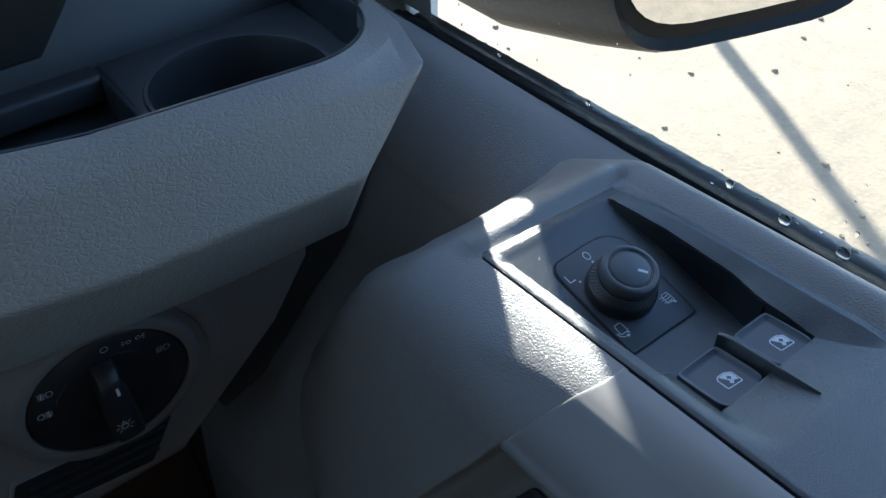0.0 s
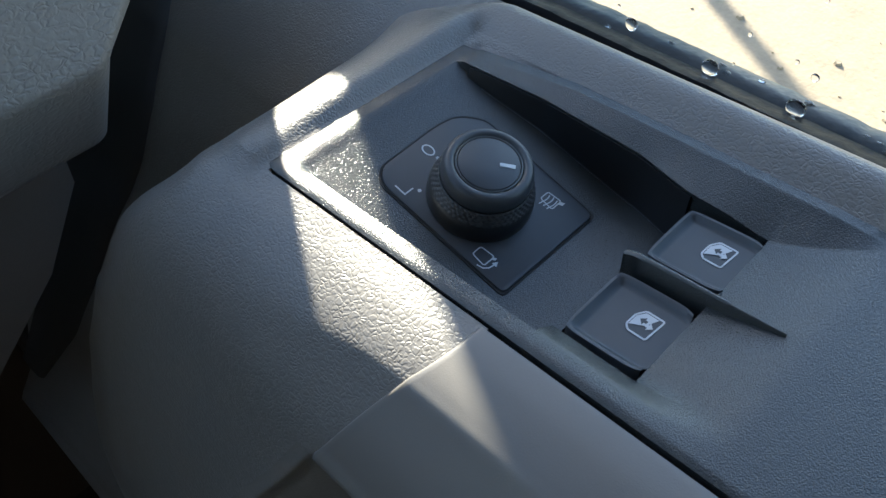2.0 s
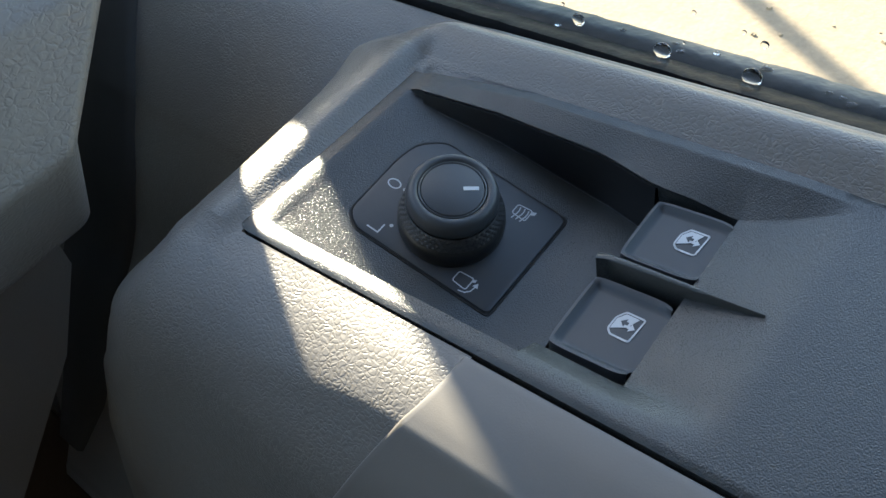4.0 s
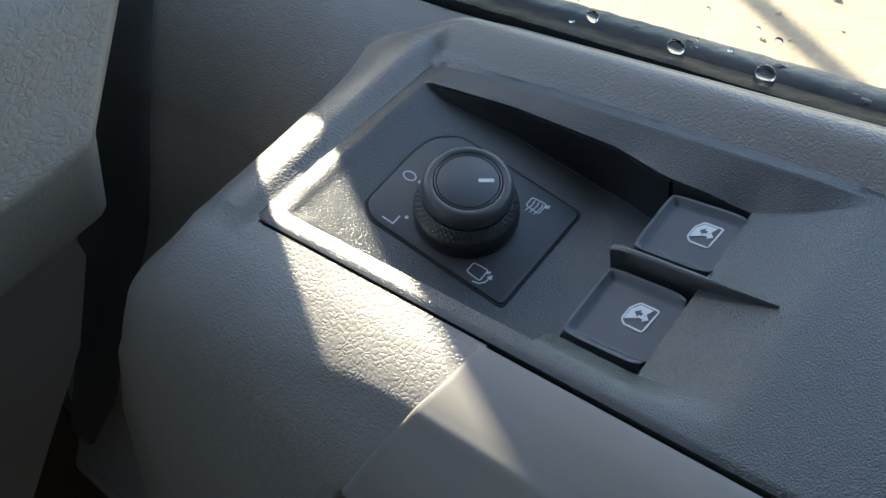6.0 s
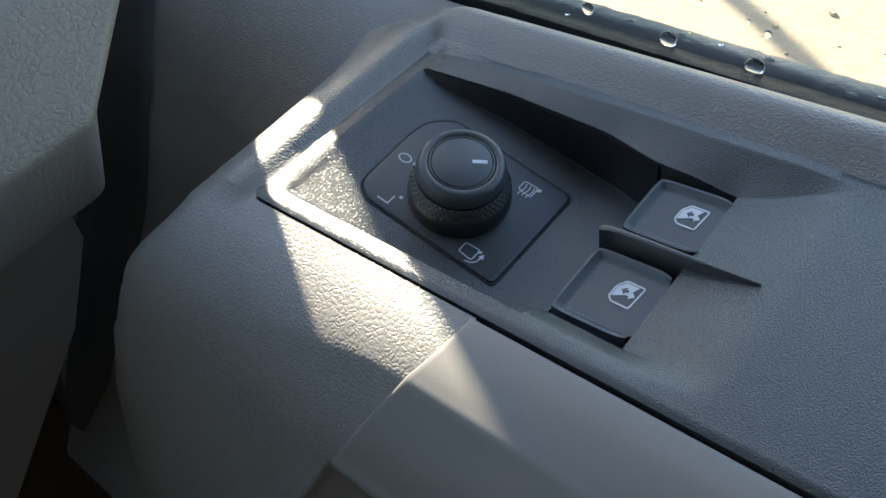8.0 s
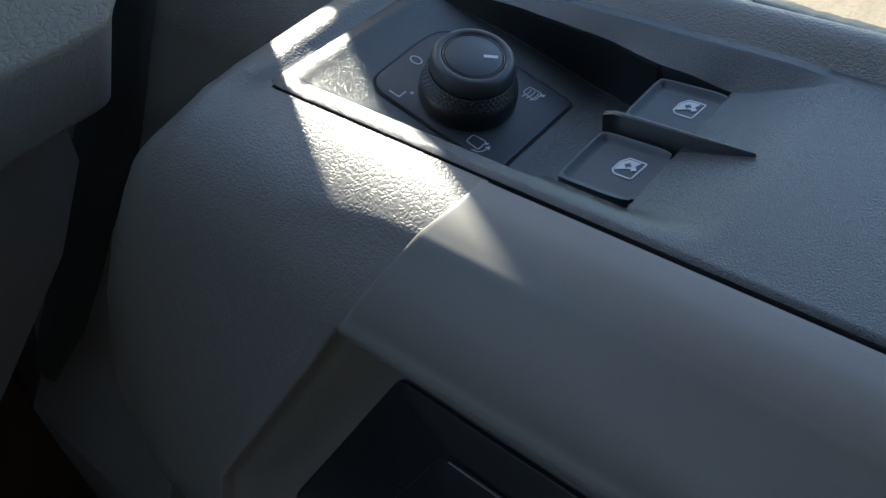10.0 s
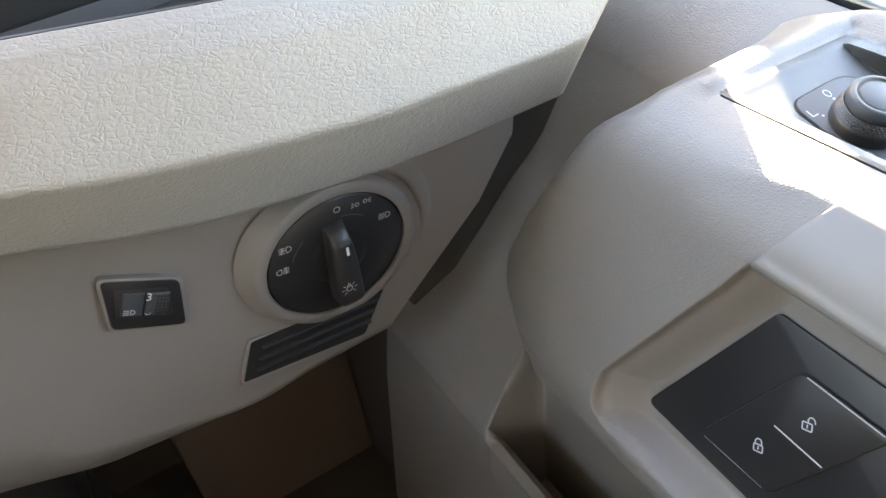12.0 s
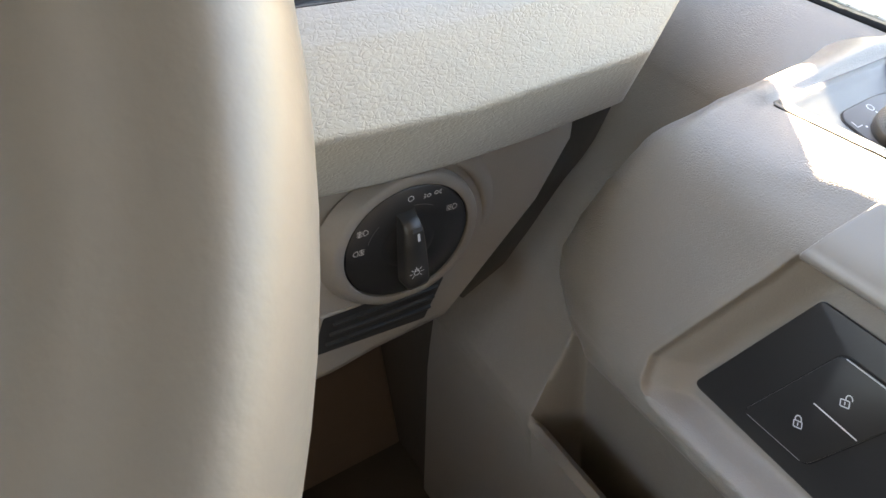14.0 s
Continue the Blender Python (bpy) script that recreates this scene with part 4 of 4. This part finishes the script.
def lower_profile(x):
    lo = dash_profile(x)[1][1]
    b = table([(-0.6, 1.130), (-0.17, 1.080), (-0.13, 1.074), (-0.08, 1.062), (0.0, 1.063), (0.06, 1.070), (0.2, 1.072)], x)
    back = 0.075 * clamp(0.03 - x, 0, 0.3)
    f = table([(-0.15, 0.034), (-0.06, 0.024), (0.02, 0.010)], x)
    pts = [(0.328, lo + 0.012), (0.338, lo - 0.012), (0.3415, 1.190), (0.3430, 1.150), (0.3445, b + 0.006 + f), (0.3455, b + 0.002 + f), (0.3480, b - 0.003 + f), (0.350 + 0.35 * f, b + 0.004), (0.356 + 0.35 * f, b), (0.385, b + 0.002), (0.430, b + 0.02), (0.46, b + 0.03)]
    return [(y + back, z) for y, z in pts]


def lower_end(z):
    return table([(1.078, 0.056), (1.09, 0.062), (1.116, 0.109), (1.190, 0.160), (1.26, 0.164)], z)


def build_lower_dash():
    rows = []
    for i in range(81):
        row = []
        u = 1 - (1 - i / 80) ** 1.7
        for y, z in lower_profile(lerp(-1.49, 0.12, u)):
            x = lerp(-1.49, lower_end(z), u)
            row.append((x, y, z))
        rows.append(row)
    rows.append([(x + 0.004, y + 0.05, z) for x, y, z in rows[-1]])
    return grid("knee_panel", rows, SMOOTH, dash, "plain grey-beige knee panel below the dash")


build_lower_dash()
PANEL = basis((0.0315, 0.3425, 1.1650), (1, 0.0, 0.0), (0, -1, -0.10))  # local x to the door, y up


def build_light_switch():
    sw = tagged(new("light_switch"), "round black headlight switch with grip and white symbols")
    sw.parent = dash
    m = PANEL
    R = 0.0435
    prof = [(R + 0.0094, -0.006), (R + 0.0092, -0.0016), (R + 0.0088, 0.0016), (R + 0.0084, 0.0036), (R + 0.0076, 0.0046), (R + 0.0030, 0.0052), (R + 0.0012, 0.0046), (R + 0.0006, -0.002)]

    def flare(k, j):
        away = sm(0.1 - math.cos(2 * math.pi * j / 96 - radians(5)))
        return (0.0070, 0.0040, 0.0014)[k] * away if k < 3 else 0.0

    lathe("surround", prof, m, SMOOTH, sw, "beige raised surround", n=96, wobble=flare)
    rows = []
    for k in range(49):
        a = radians(lerp(-62, 104, k / 48))
        rise = sm(min(k, 48 - k) / 14)
        prof = [(R + 0.0126 + 0.0006 * rise, -0.0040), (R + 0.0132 + 0.0006 * rise, 0.0012 * rise - 0.002), (R + 0.0146 + 0.0008 * rise, 0.0030 * rise - 0.002), (R + 0.0172, 0.0036 * rise - 0.002), (R + 0.0215, 0.0028 * rise - 0.002), (R + 0.0290, -0.0030)]
        rows.append([m @ Vector((r * math.cos(a), r * math.sin(a), z)) for r, z in prof])
    grid("recess_lip", rows, SMOOTH, sw, "soft raised lip of the panel beside the switch")
    lathe("rim_gap", [(R + 0.001, 0.0022), (R - 0.0005, 0.0018)], m, GAP, sw, n=96)
    disc = lathe("disc", [(R, 0.0), (R, 0.0036), (R - 0.0006, 0.0043), (0.02, 0.0048), (0.0, 0.0048)], m, PLATE, sw, n=96)
    ink = m @ pose(0, 0, 0.0049)
    # grip: tapered bar over a cone
    rows = []
    L = [(-0.0318, 0.0070, 0.0135), (-0.0306, 0.0080, 0.0160), (-0.0270, 0.0083, 0.0172), (-0.012, 0.0080, 0.0176), (0.006, 0.0072, 0.0176), (0.0190, 0.0062, 0.0172), (0.0226, 0.0056, 0.0154), (0.0256, 0.0058, 0.0090), (0.0272, 0.0064, 0.0048)]
    for y, w, h in L:
        rows.append([m @ Vector(p) for p in ((-w * 1.12, y, 0.0045), (-w * 1.02, y, h * 0.7), (-w * 0.94, y, h * 0.92), (-w * 0.74, y, h), (0, y, h + 0.0004), (w * 0.74, y, h), (w * 0.94, y, h * 0.92), (w * 1.02, y, h * 0.7), (w * 1.12, y, 0.0045))])
    rows.insert(0, [m @ Vector((0, -0.0323, 0.0045))] * 9)
    grip = grid("grip", rows, BLACK, sw, "black turning grip with a white line")
    lathe("grip_base", [(0.0190, 0.0046), (0.0180, 0.0051), (0.0140, 0.0053), (0.0, 0.0053)], m, PLATE, sw)
    gm = m @ pose(0, 0, 0.0178)
    rbox("pointer", (0.0016, 0.0062, 0.0004), gm @ pose(0.0014, 0.0150, 0.0003), 0.0001, INK, grip, "lit white pointer line", 1)
    rbox("window", (0.0066, 0.0035, 0.0003), gm @ pose(0.0010, 0.0215, 0.0001), 0.0001, BUTTON, grip, "", 1)
    sunm = gm @ pose(-0.0020, -0.0145, 0.0002)
    rays = [[(0.0032 * math.cos(radians(a)), 0.0032 * math.sin(radians(a))), (0.0050 * math.cos(radians(a)), 0.0050 * math.sin(radians(a)))] for a in range(-45, 226, 45)]
    strokes("lamp_symbol", rays + [ring(0, 0, 0.0019, 14), [(-0.001, 0.002), (-0.001, 0.0032), (0.001, 0.0032), (0.001, 0.002)]], 0.0006, sunm, INK, grip)

    def beam(px, py, kind, rot=0.0):
        f = ink @ pose(px, py, 0, 0, 0, rot) @ Matrix.Diagonal((0.82, 0.82, 1.0, 1.0))
        d = [(0.0, -0.0026)] + ring(0.0, 0, 0.0026, 10, -90, 90) + [(0.0, 0.0026)]
        d = [(x * 1.25, y) for x, y in d] + [(-0.0008, 0.0), (0.0, -0.0026)]
        lines = [d]
        for k in range(4):
            y = -0.0022 + 0.00147 * k
            lines.append([(-0.0058, y), (-0.0016, y)])
        if kind == "fog":
            lines.append([(-0.0037, -0.0030), (-0.0042, -0.001), (-0.0034, 0.001), (-0.0038, 0.003)])
        if kind == "rear":
            lines = [[(-x, y) for x, y in line] for line in lines]
            lines.append([(0.0037, -0.0030), (0.0042, -0.001), (0.0034, 0.001), (0.0038, 0.003)])
        strokes("beam_symbol", lines, 0.00042, f, INK_DIM, disc)

    strokes("off_symbol", [ring(0, 0, 0.0019, 16)], 0.00045, ink @ pose(0.0045, 0.0355, 0), INK_DIM, disc)
    for sx in (-1, 1):
        f = ink @ pose(0.0195 + sx * 0.0026, 0.0325, 0, 0, 0, -10)
        strokes("side_light_symbol", [[(sx * x, y) for x, y in ring(0, 0, 0.0012, 12)]] + [[(sx * 0.0022, k * 0.0009), (sx * 0.0036, k * 0.0016)] for k in (-1, 0, 1)], 0.0004, f, INK_DIM, disc)
    beam(0.0335, 0.0150, "head", -8)
    beam(-0.0285, 0.0235, "fog", -8)
    beam(-0.0350, 0.0092, "rear", -8)
    strokes("scale_line", [ring(0, 0, 0.030, 10, 50, 78)], 0.0004, ink, CHROME_DIM, disc)
    strokes("scale_line", [ring(0, 0, 0.030, 10, 128, 155)], 0.0004, ink, CHROME_DIM, disc)


build_light_switch()


def build_leveller():
    lv = tagged(new("beam_leveller"), "small black thumbwheel for headlight height")
    lv.parent = dash
    m = basis((-0.0752, 0.3490, 1.1848), (1, -0.075, 0), (-0.075, -1, -0.03))
    out = rounded([(-0.0208, -0.0082), (0.0150, -0.0246), (0.0210, 0.0074), (-0.0151, 0.0253)], 0.0042)
    inn = rounded([(-0.0157, -0.0019), (0.0104, -0.0143), (0.0142, 0.0053), (-0.0108, 0.0172)], 0.0016)
    mi = m @ pose(0, 0, 0, 0, 0, -26)  # along the slanting top edge
    prism("surround", [(x * 1.09, y * 1.09) for x, y in out], -0.004, 0.0008, m, SMOOTH, lv, "beige lip round the recess", bevel=0.0007, segs=3)
    prism("frame", out, -0.003, 0.0013, m, PLATE, lv, bevel=0.0006)
    prism("face", inn, 0.0, 0.0017, m, BLACK, lv, bevel=0.0003)
    rbox("wheel", (0.0118, 0.0150, 0.0020), mi @ pose(0.0060, 0.0012, 0.0020), 0.0008, BUTTON, lv, "dark thumbwheel with fine ridges")
    for k in range(6):
        for j in range(4):
            rbox("ridge", (0.0013, 0.0012, 0.0006), mi @ pose(0.0055 + j * 0.0018, -0.0042 + 0.0022 * k, 0.0031), 0.0, BLACK, lv)
    rbox("label_face", (0.0108, 0.0150, 0.0010), mi @ pose(-0.0068, 0.0010, 0.0019), 0.0004, BUTTON, lv)
    txt = bpy.data.curves.new("digit", "FONT")
    txt.body, txt.size, txt.extrude = "3", 0.0072, 0.0001
    txt.materials.append(INK)
    ob = new("digit", txt)
    ob.matrix_world = mi @ pose(-0.0010, 0.0042, 0.0032)
    ob.parent = lv
    f = mi @ pose(-0.0072, -0.0036, 0.0026)
    d = [(0.0, -0.0015)] + ring(0.0, 0, 0.0015, 8, -90, 90) + [(0.0, 0.0015), (0.0, -0.0015)]
    strokes("beam_symbol", [[(x * 1.4, y) for x, y in d]] + [[(-0.0038, -0.0016 + 0.0014 * k), (-0.0010, -0.0012 + 0.0012 * k)] for k in range(3)], 0.0004, f, INK_DIM, lv)
    strokes("arrow_mark", [[(-0.0014, 0.0004), (-0.0008, -0.0005), (0.0008, -0.0005), (0.0014, 0.0004)]], 0.0004, mi @ pose(0.0014, -0.0046, 0.0032), INK_DIM, lv)


build_leveller()


def build_card_slot():
    """Slatted black slot on the slanted underside of the knee panel."""
    vent = tagged(new("slatted_vent"), "narrow black slatted vent under the light switch")
    vent.parent = dash
    m = basis((0.006, 0.3446, 1.1085), (1, 0, -0.06), (0, -1, 0.06))
    pts = rounded([(-0.050, -0.0105), (0.032, -0.0165), (0.050, 0.0125), (-0.039, 0.0165)], 0.002)
    prism("lip", [(x * 1.04, y * 1.14 - 0.0012) for x, y in pts], -0.004, 0.0012, m, SMOOTH, vent, bevel=0.0006)
    prism("slot", pts, -0.003, 0.0016, m, VENT, vent)
    for k in range(3):
        y = -0.0062 + 0.0072 * k
        rbox("slat", (0.078, 0.0018, 0.003), m @ pose(-0.0015 + 0.0035 * k, y, 0.0022) @ pose(0, 0, 0, 25, 0, -2), 0.0006, VENT, vent)


build_card_slot()

# ---- footwell ----
slab("kick_wall", (0.112, 0.436, 0.50), (0.15, 1.0, 1.03), CARPET, "dark kick panel beside the footwell", "wall")
slab("toe_board", (-0.112, 0.66, 0.50), (0.112, 0.70, 1.1), KICK, "brown carpet of the footwell wall", "wall")
slab("wall_front", (-1.5, 0.80, 0.50), (0.112, 0.84, 1.1), CARPET, "dark carpet behind the pedals", "wall")
pedal = thing("pedal_box", "black pedal bracket and covers under the dash", "pedal")
rbox("cover", (0.30, 0.32, 0.24), pose(-0.33, 0.645, 0.975), 0.03, BLACK, pedal)
rbox("pedal_arm", (0.025, 0.02, 0.26), pose(-0.20, 0.60, 0.80) @ pose(0, 0, 0, 15), 0.004, BLACK, pedal)
rbox("pedal_pad", (0.07, 0.02, 0.06), pose(-0.20, 0.55, 0.68) @ pose(0, 0, 0, -30), 0.006, BLACK, pedal)

# ---- steering wheel ----


def build_wheel():
    wh = thing("steering_wheel", "leather-covered grey-beige steering wheel with thick rim", "steering wheel")
    m = basis((-0.2925, 0.1134, 1.4814), (1, 0, 0), (0, -0.76, 0.65))
    R, r, n, k = 0.190, 0.0175, 120, 72
    rows = []
    for i in range(n + 1):
        a = 2 * math.pi * i / n
        row = []
        for j in range(k):
            c, s = math.cos(2 * math.pi * j / k), math.sin(2 * math.pi * j / k)
            q = R + r * c * (1.0 if c > 0 else 1.95)  # the inner side of the rim is drawn out to a lip
            dent = 0.09 * math.exp(-((360 * j / k - 106) / 12) ** 2)  # shallow groove along the seam of the leather
            row.append(m @ Vector((q * math.cos(a), q * math.sin(a), r * (1.12 - dent) * s)))
        rows.append(row)
    grid("rim", rows, WHEEL, wh, closed=True)
    lathe("hub", [(0.0, -0.012), (0.09, -0.016), (0.135, -0.026), (0.148, -0.042), (0.135, -0.062), (0.0, -0.07)], m, SMOOTH, wh, "wide smooth hub cover")
    for a in (-14, 194, 270):
        d = Vector((math.cos(radians(a)), math.sin(radians(a)), 0))
        rbox("spoke", (0.125, 0.085, 0.016), m @ Matrix.Translation(d * 0.122 + Vector((0, 0, -0.03))) @ pose(0, 0, 0, 0, -12, a), 0.006, SMOOTH, wh, "smooth grey-brown spoke")
    lathe("column", [(0.045, -0.07), (0.05, -0.30)], m, SMOOTH, wh)


build_wheel()
